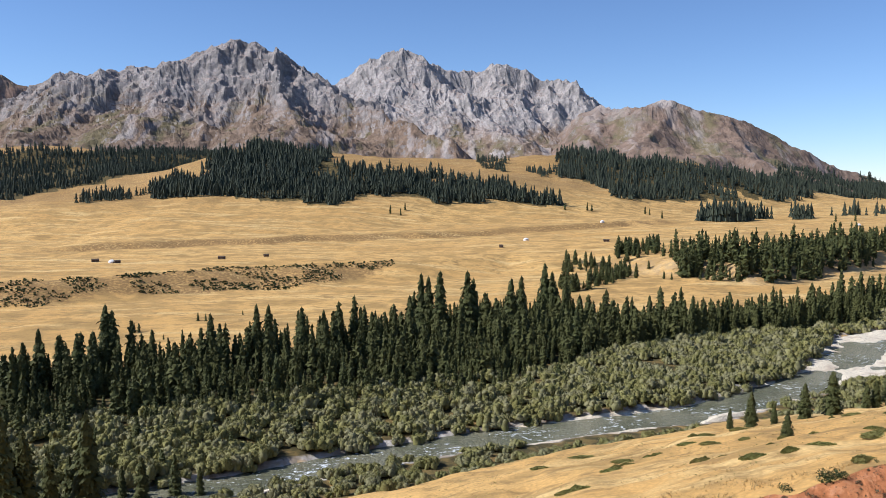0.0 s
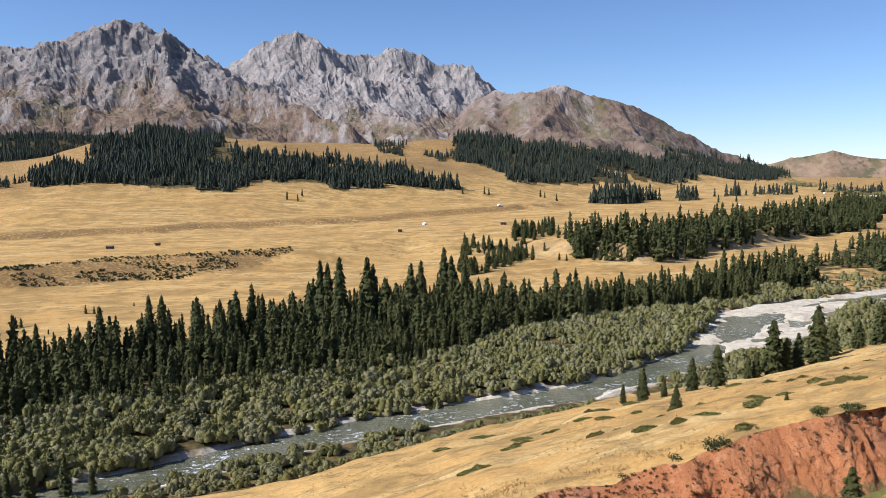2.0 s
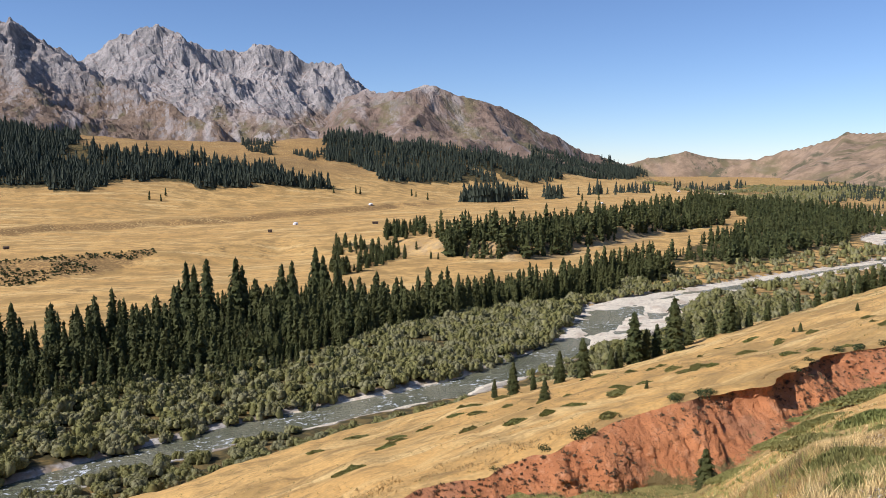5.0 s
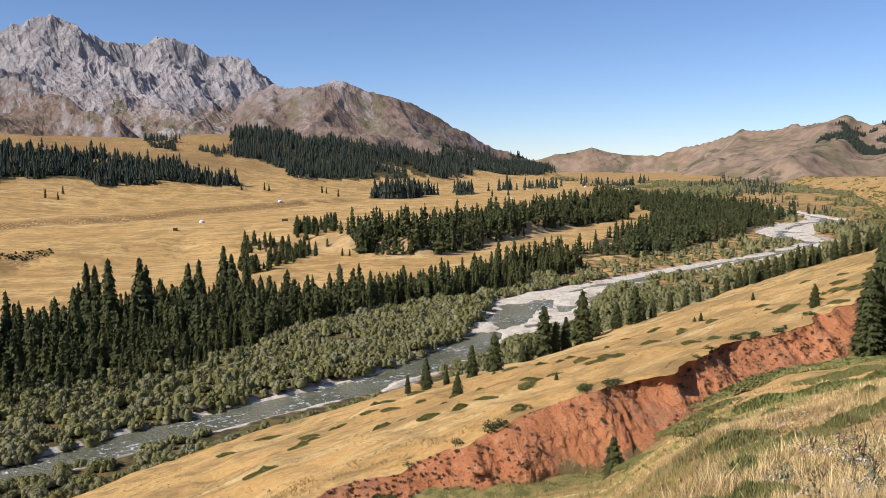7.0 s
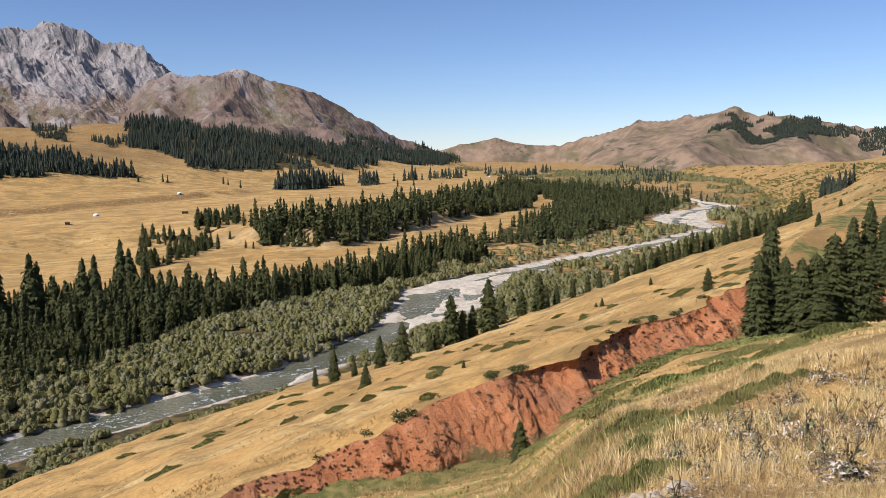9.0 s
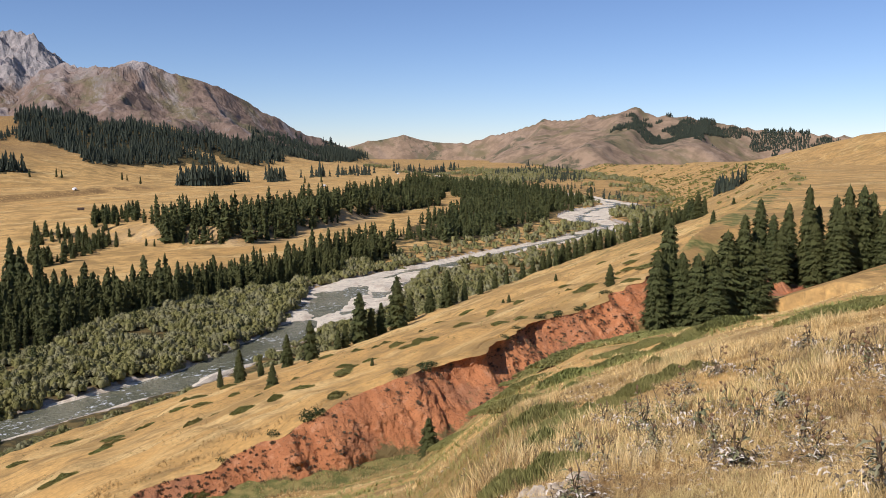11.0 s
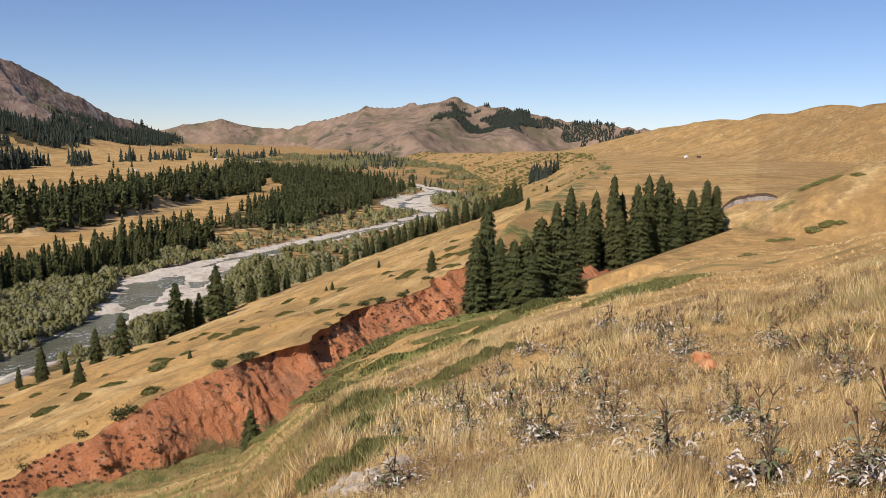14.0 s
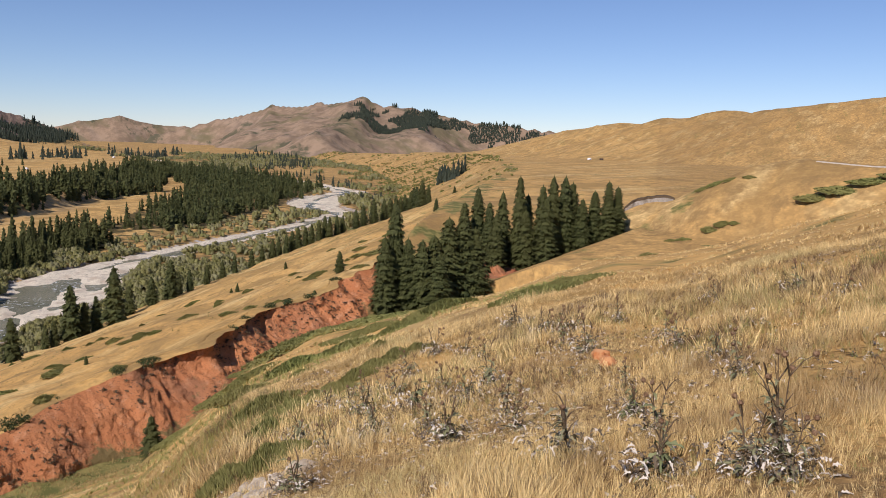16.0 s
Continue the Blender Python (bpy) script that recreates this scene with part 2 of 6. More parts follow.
PALE_LEAF = withered_material()
BROWN_HEAD = plain_material("spent_flower", (0.16, 0.085, 0.04), (0.32, 0.20, 0.115), 0.02)
LOW_GRASS = leaf_material("short_dry_blades", (0.64, 0.45, 0.19), (0.18, 0.12, 0.05), (0.42, 0.29, 0.115), False)
GREY_EARTH = plain_material("grey_earth", (0.24, 0.20, 0.15), (0.36, 0.31, 0.25), 0.5, 0.95, 0.1, 0.05)
PALE_EARTH = plain_material("pale_earth", (0.46, 0.38, 0.28), (0.56, 0.48, 0.37), 0.8, 0.95, 0.1, 0.03)


def gravel_material():
    m = Mat("river_gravel", 0.9, 0.2)
    c = m.mix(m.cells(0.45, "Color"), (0.56, 0.475, 0.345), (0.80, 0.71, 0.545))
    c = m.mix(m.ramp(m.noise(8, 5), 0.48, 0.66), c, (0.52, 0.42, 0.305))
    c = m.mix(m.math("MULTIPLY", m.ramp(m.noise(2.6, 6, 0.75), 0.54, 0.66), 0.8), c, (0.26, 0.22, 0.17))
    m.bump(m.cells(0.6), 0.25, 1.0)
    return m.colour(c)


GRAVEL = gravel_material()
SOD = plain_material("dark_turf", (0.07, 0.045, 0.025), (0.13, 0.09, 0.05), 0.3)
AUTUMN_LEAF = leaf_material("autumn_leaves", (0.22, 0.17, 0.035), (0.34, 0.22, 0.05), (0.26, 0.20, 0.05), False)


# -- relief of the place: metres, z up, the river about z = 0 --
def hash2(ix, iy, seed):
    n = (ix.astype(np.int64) * 374761393 + iy.astype(np.int64) * 668265263 + seed * 974634621) & 0xFFFFFFFF
    n = ((n ^ (n >> 13)) * 1274126177) & 0xFFFFFFFF
    return ((n ^ (n >> 16)) & 0xFFFF) / 65535.0


def vnoise(x, y, seed=0):
    """Smooth value noise, -1 to 1."""
    ix, iy = np.floor(x), np.floor(y)
    u, v = x - ix, y - iy
    u, v = u * u * u * (u * (u * 6 - 15) + 10), v * v * v * (v * (v * 6 - 15) + 10)
    a, b, c, d = hash2(ix, iy, seed), hash2(ix + 1, iy, seed), hash2(ix, iy + 1, seed), hash2(ix + 1, iy + 1, seed)
    return 2 * ((a * (1 - u) + b * u) * (1 - v) + (c * (1 - u) + d * u) * v) - 1


def fbm(x, y, size, octaves=4, seed=0, gain=0.5):
    total, amp, x, y = 0, 1.0, x / size, y / size
    for k in range(octaves):
        total = total + amp * vnoise(x, y, seed + k)
        x, y, amp = 1.6 * x - 1.2 * y + 3.7, 1.2 * x + 1.6 * y - 5.1, amp * gain
    return total


def ridged(x, y, size, octaves=5, seed=0, gain=0.55):
    total, amp, x, y = 0, 1.0, x / size, y / size
    for k in range(octaves):
        total = total + amp * (1 - 2 * np.abs(vnoise(x, y, seed + k)))
        x, y, amp = 1.6 * x - 1.2 * y + 3.7, 1.2 * x + 1.6 * y - 5.1, amp * gain
    return total


def step(a, b, v):
    t = np.clip((v - a) / (b - a), 0, 1)
    return t * t * (3 - 2 * t)


def near_line(x, y, line):
    """Distance to a line of (x, y, value) points, the value there, and the side (positive: left of its way)."""
    best = np.full(np.shape(x), 1e9)
    val, side = np.zeros(np.shape(x)), np.ones(np.shape(x))
    for (ax, ay, az), (bx, by, bz) in zip(line[:-1], line[1:]):
        dx, dy = bx - ax, by - ay
        t = np.clip(((x - ax) * dx + (y - ay) * dy) / (dx * dx + dy * dy), 0, 1)
        d = np.hypot(x - ax - t * dx, y - ay - t * dy)
        m = d < best
        best = np.where(m, d, best)
        val = np.where(m, az + t * (bz - az), val)
        side = np.where(m, np.sign(dx * (y - ay) - dy * (x - ax)), side)
    return best, val, side


def polar(az, d, z=0.0):
    return (d * math.sin(radians(az)), d * math.cos(radians(az)), z)


EYE_Z = 90.0
RIVER = [(-600, 60, -5), (-300, 130, -2), (-130, 215, -0.5), (-60, 247, 0), (-28, 268, 0), (12, 290, 0), (52, 304, 1), (100, 319, 2), (130, 338, 3),
         (180, 376, 4), (232, 433, 5), (300, 481, 6), (403, 525, 7), (520, 563, 8), (645, 620, 9), (690, 715, 10), (780, 790, 10.5), (900, 845, 11.5),
         (1010, 1060, 13), (1160, 1500, 16), (1400, 2200, 22), (2000, 3900, 40)]
# gravel beds and bars: half width of the bed along the river, by x
BED = ([-600, -60, 20, 52, 100, 130, 160, 195, 225, 265, 310, 403, 520, 640, 700, 800, 900, 1010, 1400], [8.5, 8.5, 9.5, 10.5, 10.5, 10.5, 11.5, 20, 33, 26, 14, 12, 12, 16, 30, 28, 22, 13, 11])
TERRACE = ([-900, -292, -204, -63, 63, 150, 210, 242, 410, 620, 836, 1030, 1400, 2200], [250, 547, 612, 693, 770, 745, 690, 645, 745, 960, 1245, 1550, 2250, 3700])
SCARP = ([-480, -281, -225, -129, 12, 93, 174, 332, 420], [870, 955, 985, 1036, 1105, 1150, 1190, 1290, 1340])
BENCH_X = [-400, -75, -13, 27, 38, 52, 71, 87, 111, 138, 218, 325, 540, 690, 800, 1049, 1408, 1655, 1960, 2700]
EDGE_Y = [70, 205, 218, 237, 241, 246, 252, 256, 261, 266, 297, 340, 430, 575, 670, 865, 1250, 1715, 2240, 3500]
EDGE_Z = [2, 5, 8, 11.5, 12.4, 13.4, 14.5, 15.4, 17, 19, 24.6, 29.5, 28, 20, 17, 16, 17, 20, 22, 30]
TOP_Y = [-100, 60, 90, 110, 111, 108, 112, 116, 122, 124, 165, 225, 345, 450, 535, 700, 1050, 1490, 2050, 3400]
TOP_Z = [28, 34, 40, 45.5, 47.3, 51.4, 55, 56.8, 57.2, 62, 65, 68, 70, 71, 71, 70, 61, 53, 46, 42]
RAVINE = [(-80, 60, 30), (-20, 90, 38), (20, 102, 42), (41, 102, 44), (50, 99, 44.6), (66, 101, 44.8), (80, 105, 47.2), (97, 111, 50), (117, 114, 51.6), (130, 114, 53.5), (150, 115, 54.5),
          (190, 118, 57), (235, 118, 61), (275, 116, 67), (330, 100, 72)]
# fall of the camera's hill by bearing: metres down for each metre out
FALL = ([-180, -120, -60, 0, 20, 27, 33, 37, 40.5, 45, 48.5, 57.2, 61.5, 65, 69, 72.4, 75.7, 81, 95, 130, 180],
        [-0.10, 0.05, 0.35, 0.43, 0.415, 0.40, 0.372, 0.312, 0.255, 0.22, 0.202, 0.152, 0.124, 0.104, 0.093, 0.071, 0.049, 0.018, -0.03, -0.10, -0.10])


def top_y(x):
    """The scalloped upper edge of the red bank, and of the valley side beyond it."""
    return np.interp(x, BENCH_X, TOP_Y) + 3.2 * fbm(x, 0 * x, 13, 3, 3) * step(0, 25, x) * step(175, 150, x)


def ground_z(x, y):
    x, y = np.asarray(x, float), np.asarray(y, float)
    d_river, z_river, side = near_line(x, y, RIVER)
    away = step(40, 150, d_river)
    z_river = z_river * (1 - away) + away * np.interp(x, [p[0] for p in RIVER], [p[2] for p in RIVER])
    bed = np.interp(x, *BED)
    z_flat = z_river + 1.2 * step(bed - 4, bed + 6, d_river) + 1.0 * step(bed, bed + 60, d_river) + 0.5 * fbm(x, y, 17, 3, 4)
    z_water = z_river - 2.4 * (1 - step(bed - 1, bed + 2, d_river))
    z_flat = np.where(d_river < bed + 2, np.minimum(z_flat, z_water), z_flat)
    # far side: forest floor, terrace, plain, foothills
    far = z_flat + 7 * step(40, 240, d_river) + 1.2 * fbm(x, y, 60, 3, 11) * step(30, 90, d_river)
    ty = y - np.interp(x, *TERRACE) + 14 * fbm(x, y, 90, 3, 21)
    riser = 70 - 35 * step(50, 260, x)
    far = far + 12 * step(0, riser, ty) + 0.006 * np.clip(ty, 0, 2500)
    foot = y - np.interp(x, [-900, -630, -380, -139, 195, 420, 700, 1100, 2200], [1000, 1035, 1065, 1125, 1345, 1500, 1750, 2300, 3300]) + 40 * fbm(x, y, 260, 3, 31)
    scarp = y - np.interp(x, *SCARP) + 9 * fbm(x, y, 70, 3, 8)
    far = far + 6.0 * step(0, 24, scarp) * step(-480, -380, x) * step(420, 320, x) - 2.0 * np.exp(-((scarp + 6) / 12) ** 2) * step(-480, -380, x) * step(420, 320, x)
    far = far + 0.10 * np.clip(foot, 0, 300) + 0.055 * np.clip(foot - 300, 0, 1300)
    far = far + step(50, 500, foot) * 14 * fbm(x, y, 330, 4, 41)
    for az, d, h, rx, ry in FOOTHILLS:
        hx, hy, _ = polar(az, d)
        far = far + h * np.exp(-((x - hx) / rx) ** 2 - ((y - hy) / ry) ** 2)
    # near side: bench above the river, plateau, ravine, the hill the camera stands on
    ey, ez, cz = (np.interp(x, BENCH_X, v) for v in (EDGE_Y, EDGE_Z, TOP_Z))
    cy = top_y(x)
    u = (y - cy) / (ey - cy)
    drop = step(0, 32, y - ey + 4 * fbm(x, y, 40, 3, 17))
    bench = cz + (ez - cz) * np.clip(u, 0, 1.4) + (1.0 * fbm(x, y, 36, 4, 51) + 0.5 * fbm(x, y, 10, 3, 52)) * step(-0.2, 0.2, u) + 0.55 * fbm(0.3 * x + 0.1 * y, y - 0.3 * x, 11, 3, 53) * step(0.02, 0.12, u)
    bench = bench * (1 - drop) + z_flat * drop
    r = np.hypot(x, y)
    plateau = 70 - 26 * step(1000, 3000, r) + 0.8 * fbm(x, y, 120, 3, 61) - 5 * step(230, 130, x)
    cut, cut_z, cut_side = near_line(x, y, RAVINE)
    south = np.minimum(plateau, cut_z + 0.42 * np.maximum(cut - 3, 0))
    near = np.where(y > cy, bench, np.where(x > 150, plateau, cut_z))
    blend = step(-1.2, 1.2, y - cy)
    low = np.where(x > 150, south, cut_z + 0.12 * cut)
    low = np.minimum(low, cz + 60 * step(140, 200, x))
    near = low * (1 - blend) + bench * blend
    hill = 88.4 - np.interp(np.degrees(np.arctan2(x, y)), *FALL) * r - 0.0045 * np.clip(x - 46, 0, 60) ** 2 - 0.54 * np.clip(x - 106, 0, 200)
    hill = hill + 0.5 * fbm(x, y, 14, 3, 71) * step(8, 40, r) + 0.12 * fbm(x, y, 3.1, 3, 72) * step(2, 6, r)
    hill = np.minimum(hill, 112 + 0.02 * y)
    for line, wide in HILL_RIDGES:
        d, z, _ = near_line(x, y, line)
        rise = 60 + (z - 60) * np.exp(-(d / wide) ** 2) * (1 + 0.12 * (ridged(0.8 * x + 0.5 * y, 0.22 * (y - x), 130, 4, 81) - 0.95) * step(300, 600, r)) - 8 * step(0.5 * wide, wide * 1.5, d)
        hill = np.maximum(hill, np.where(d < 1.8 * wide, rise, -99))
    near = np.where(y < cy + 1.2, np.maximum(near, hill), near)
    near = np.where((y < cy + 200) & (r > 500), np.maximum(near, np.where(y < cy, hill, -99)), near)
    return np.where(side > 0, far, near)


# hills at the foot of the mountains: bearing, distance, height, half widths
FOOTHILLS = [(-12, 1800, 86, 270, 240), (-4, 1600, 15, 240, 200), (3, 1720, 16, 230, 180), (-3, 2400, 44, 400, 260), (9, 2200, 62, 330, 260), (17, 2400, 48, 420, 300), (-25, 2750, 90, 600, 330)]
# grassy hills behind the plateau: bearing, distance and height of their crests
HILL_RIDGES = [([polar(60.5, 2650, 66), polar(61.3, 2550, 98), polar(62.9, 2350, 138), polar(65, 2100, 142), polar(70, 1750, 150), polar(75, 1520, 166), polar(80, 1350, 187), polar(92, 1200, 185), polar(110, 1200, 200)], 250),
               ([polar(67.5, 280, 72), polar(69.75, 258, 77), polar(73.8, 250, 86), polar(76, 250, 88), polar(80.5, 240, 87), polar(95, 230, 88)], 42)]

# crests of the mountains: bearing, elevation seen from the hill, distance
CRESTS = {
    "first": [[(-31, 3.2, 3800), (-27, 4.9, 3950), (-25.4, 6.1, 4000), (-24.4, 6.75, 4000), (-23.3, 6.6, 4000), (-21.3, 7.3, 4000), (-17, 7.9, 4000), (-14, 9.1, 4000), (-12.7, 9.1, 4000), (-11.2, 8.55, 3950),
               (-8.5, 7.1, 3800), (-5.5, 5.6, 3600), (-3, 4.5, 3400), (0.6, 2.9, 3050)],
              [(-11.2, 8.9, 3950), (-11, 6.5, 3600), (-10, 4.5, 3250), (-9, 3.2, 3000)], [(-16.5, 7.9, 4000), (-19, 5.5, 3600), (-20, 3.6, 3300)],
              [(-21.3, 7.2, 4000), (-25, 4.8, 3600), (-27, 3.4, 3300)]],
    "second": [[(-10, 5.0, 4650), (-7.6, 7.0, 4600), (-5, 8.5, 4550), (-2.75, 8.76, 4500), (-1.5, 7.85, 4500), (0.6, 7.25, 4550), (2, 7.6, 4600), (4.16, 8.0, 4600), (7, 7.0, 4550),
                (8.8, 6.7, 4500), (10.5, 5.3, 4450), (12, 4.4, 4400)],
               [(-1.5, 8.2, 4500), (1, 6.0, 4200), (3.5, 4.2, 3850), (5.5, 3.1, 3500)], [(4.16, 8.0, 4600), (5, 6.0, 4350), (6, 4.2, 4050)]],
    "third": [[(8, 3.6, 4100), (10.5, 5.25, 3900), (13, 5.15, 3650), (15.1, 5.28, 3500), (17.5, 4.4, 3450), (20.1, 3.32, 3450), (22.5, 2.22, 3500), (24.5, 1.25, 3550), (28.5, -0.1, 3650)],
              [(10.5, 5.25, 3900), (10.2, 4.2, 3500), (9.0, 2.9, 3150)], [(15.1, 5.5, 3500), (14.0, 3.9, 3150), (13, 2.8, 2850)], [(18.5, 4.4, 3450), (19.5, 2.8, 3150), (21, 1.4, 2850)]],
}


def mountain_z(x, y, ridges, rough, seed):
    """Steep rock below the crests, running out into concave slopes, with gullies straight down."""
    total = np.zeros(np.shape(x))
    wx, wy = x + 85 * fbm(x, y, 380, 4, seed + 5), y + 85 * fbm(x, y, 380, 4, seed + 6)
    for k, crest in enumerate(ridges):
        line = [polar(az, d, EYE_Z + d * math.tan(radians(el))) for az, el, d in crest]
        rise = np.zeros(np.shape(x))
        for leg in zip(line[:-1], line[1:]):
            d0, z0, _ = near_line(x, y, leg)
            d1, z1, _ = near_line(wx, wy, leg)
            keep = step(0, 260 if k == 0 else 40, d0)
            d, z = d0 + (d1 - d0) * keep, z0 + (z1 - z0) * keep
            if k:
                d, z = np.sqrt(d * d + 60 ** 2) - 60, z - 14
            fall = z - (0.82 if k == 0 else 0.66) * d + 0.00022 * np.clip(d, 0, 1100) ** 2
            rise = rise + np.exp((fall - 300) / 12.0)
        total = total + np.maximum(rise, 1e-30) ** 0.4
    best = 300 + 30.0 * np.log(total + 1e-30)
    across, down = np.arctan2(x, y) * 3600, np.hypot(x, y)
    across = across + 70 * fbm(x, y, 420, 3, seed + 11)
    ribs = ridged(across, 0.2 * down, 170, 5, seed + 12, 0.6) - 0.4
    best = best + (15 if rough > 0.9 else 10 if rough > 0.4 else 9) * (ribs - (0.9 if 0.4 < rough < 0.9 else 0.0)) * (0.3 + 0.7 * step(200, 480, best))
    return best + rough * (0.16 + 0.84 * step(240, 500, best)) * ridge_detail(x, y, seed) + min(1.0, rough * 1.3) * (8 * fbm(x, y, 150, 4, seed + 7) + 6 * ridged(x, y, 85, 4, seed + 8))


def ridge_detail(x, y, seed):
    bx, by = x + 30 * fbm(x, y, 130, 3, seed + 1), y + 30 * fbm(x, y, 130, 3, seed + 2)
    return 26 * (ridged(bx, by, 210, 6, seed, 0.52) - 0.6)


# -- mesh helpers --
def mesh_of(name, V, F, material, smooth=False):
    """A mesh from arrays of corners and of triangles or quads."""
    me = bpy.data.meshes.new(name)
    V, F = np.ascontiguousarray(V, np.float32), np.ascontiguousarray(F, np.int32)
    me.vertices.add(len(V))
    me.vertices.foreach_set("co", V.ravel())
    me.loops.add(F.size)
    me.loops.foreach_set("vertex_index", F.ravel())
    me.polygons.add(len(F))
    me.polygons.foreach_set("loop_start", np.arange(0, F.size, F.shape[1], dtype=np.int32))
    me.update(calc_edges=True)
    me.polygons.foreach_set("use_smooth", np.full(len(F), smooth))
    me.materials.append(material)
    return me


def part(name, me, parent, label=""):
    ob = new(name, me)
    ob.parent = parent
    return tagged(ob, label)


def attribute(me, name, values):
    me.attributes.new(name, "FLOAT", "POINT").data.foreach_set("value", np.ascontiguousarray(values, np.float32))


def grid_faces(rows, cols):
    i = np.arange(rows - 1)[:, None] * cols + np.arange(cols - 1)[None, :]
    return np.stack([i, i + 1, i + cols + 1, i + cols], -1).reshape(-1, 4)


def joined(pieces):
    V, F, n = [], [], 0
    for v, f in pieces:
        V.append(v)
        F.append(f + n)
        n += len(v)
    return np.concatenate(V), np.concatenate(F)


def scattered(templates, places, rng, lean=0.0):
    """One array mesh of many turned, scaled copies. places: rows of x, y, z, width, height."""
    pieces, which = [], rng.integers(0, len(templates), len(places))
    for k, (v, f) in enumerate(templates):
        p = places[which == k]
        if not len(p):
            continue
        a = rng.uniform(0, 2 * np.pi, len(p))
        c, s = np.cos(a)[:, None], np.sin(a)[:, None]
        X = (v[None, :, 0] * c - v[None, :, 1] * s) * p[:, 3:4] + p[:, 0:1]
        Y = (v[None, :, 0] * s + v[None, :, 1] * c) * p[:, 3:4] + p[:, 1:2]
        Z = v[None, :, 2] * p[:, 4:5] + p[:, 2:3]
        if lean:
            X = X + v[None, :, 2] * p[:, 4:5] * rng.normal(0, lean, len(p))[:, None]
            Y = Y + v[None, :, 2] * p[:, 4:5] * rng.normal(0, lean, len(p))[:, None]
        V = np.stack([X, Y, Z], -1).reshape(-1, 3)
        F = (f[None] + (np.arange(len(p)) * len(v))[:, None, None]).reshape(-1, f.shape[1])
        pieces.append((V, F))
    return joined(pieces)


def inside(x, y, corners):
    """Whether points lie in a polygon of (bearing, distance) corners."""
    P = [polar(a, d)[:2] for a, d in corners]
    hit = np.zeros(np.shape(x), bool)
    for (ax, ay), (bx, by) in zip(P, P[1:] + P[:1]):
        if ay != by:
            hit ^= ((ay > y) != (by > y)) & (x < (bx - ax) * (y - ay) / (by - ay) + ax)
    return hit


# woods: corners by bearing and distance
VALLEY_WOOD = [(-34, 345), (-28.4, 338), (-21.9, 332), (-13.7, 338), (-3.3, 353), (4.6, 376), (9.6, 408), (15.9, 463), (20.5, 499), (23.8, 521), (26.1, 545), (27.9, 575), (27.3, 625), (25.4, 612),
               (22.8, 580), (20.8, 534), (19.4, 545), (15.9, 510), (12.2, 490), (10.1, 515), (8.4, 548), (4.5, 535), (0.6, 502), (-3.3, 472), (-7.2, 456), (-11, 435), (-14.7, 419), (-21.8, 411), (-28.3, 413), (-34, 415)]
BANK_WOOD = [(23.6, 560), (26.0, 556), (28.6, 592), (31.7, 650), (30.2, 680), (28.6, 670), (26.3, 633)]
ROW_WOOD = [(16.2, 704), (18.5, 690), (20.9, 700), (22.4, 731), (24.4, 774), (26.3, 804), (28.6, 877), (32.0, 995), (33.9, 1135), (35.3, 1404), (35.0, 1850), (33.1, 1467), (30.1, 1163), (27.1, 964),
            (24.0, 883), (20.1, 799), (16.2, 779), (14.4, 790)]
RIVER_WOOD = [(28.6, 713), (32.1, 722), (33.9, 731), (35.4, 731), (37.6, 750), (39.0, 824), (41.1, 894), (42.7, 1046), (44.3, 1178), (44.5, 1247), (41.1, 1505), (37.5, 1771), (35.6, 1771), (35.7, 1149),
              (35.9, 1026), (34.5, 952), (33.6, 894), (32.5, 850), (32.1, 794), (28.6, 742)]
HILL_WOOD = [(-19.2, 1467), (-17.1, 1422), (-14.9, 1440), (-13.1, 1404), (-11.6, 1378), (-10.1, 1378), (-8.6, 1344), (-7.1, 1361), (-5.6, 1413), (-3.6, 1449), (-1.7, 1440), (-0.2, 1413), (1.8, 1440),
             (3.3, 1477), (5.6, 1477), (7.9, 1495), (8.3, 1524), (6.4, 1553), (4.5, 1572), (2.9, 1582), (1.4, 1572), (-0.5, 1533), (-1.1, 1562), (0.2, 1592), (-0.9, 1602), (-3.6, 1592), (-5.5, 1602),
             (-7.1, 1640), (-9.0, 1790), (-10.8, 1830), (-13.0, 1850), (-14.9, 1793), (-15.9, 1749), (-15.2, 1612), (-16.7, 1622), (-17.0, 1684), (-19.0, 1674)]
LEFT_CLUMP = [(-23.8, 1458), (-22.9, 1431), (-21.5, 1431), (-19.7, 1477), (-19.4, 1553), (-20.7, 1600), (-21.9, 1553), (-23.5, 1486)]
SLOPE_WOOD = [(7.7, 2276), (10.5, 2900), (13.1, 2300), (16.7, 2200), (20.2, 2400), (23.9, 3295), (27.0, 3378), (28.6, 3400), (28.3, 2999), (27.1, 2999), (22.6, 2165), (21.9, 2085), (19.9, 2008), (19.6, 2072),
              (17.5, 2072), (17.1, 2020), (19.2, 2033), (19.6, 1934), (15.7, 1805), (11.7, 1695), (11.1, 1816), (9.8, 1898), (7.9, 1946)]
CHAIN_WOOD = [(2.5, 2319), (4.5, 2059), (7.9, 1970), (9.8, 1934), (7.5, 1874), (5.6, 1921), (2.5, 2059)]
SHOULDER_WOOD = [(47.2, 3500), (49.1, 3540), (52.4, 3500), (56.1, 3430), (60.5, 3300), (60.5, 3240), (56, 3330), (54, 3400), (51.8, 3300), (51.8, 3080), (50.1, 3090), (47.8, 3075), (45.8, 3230), (46.9, 3274)]
LEFT_WOOD = [(-36, 1640), (-27.9, 1680), (-26.1, 1827), (-23.8, 1886), (-21.5, 1909), (-19.1, 2100), (-17.0, 1950), (-14.5, 2500), (-15.2, 3000), (-18.0, 2900), (-21.5, 2700), (-24.7, 2640), (-36, 2680)]
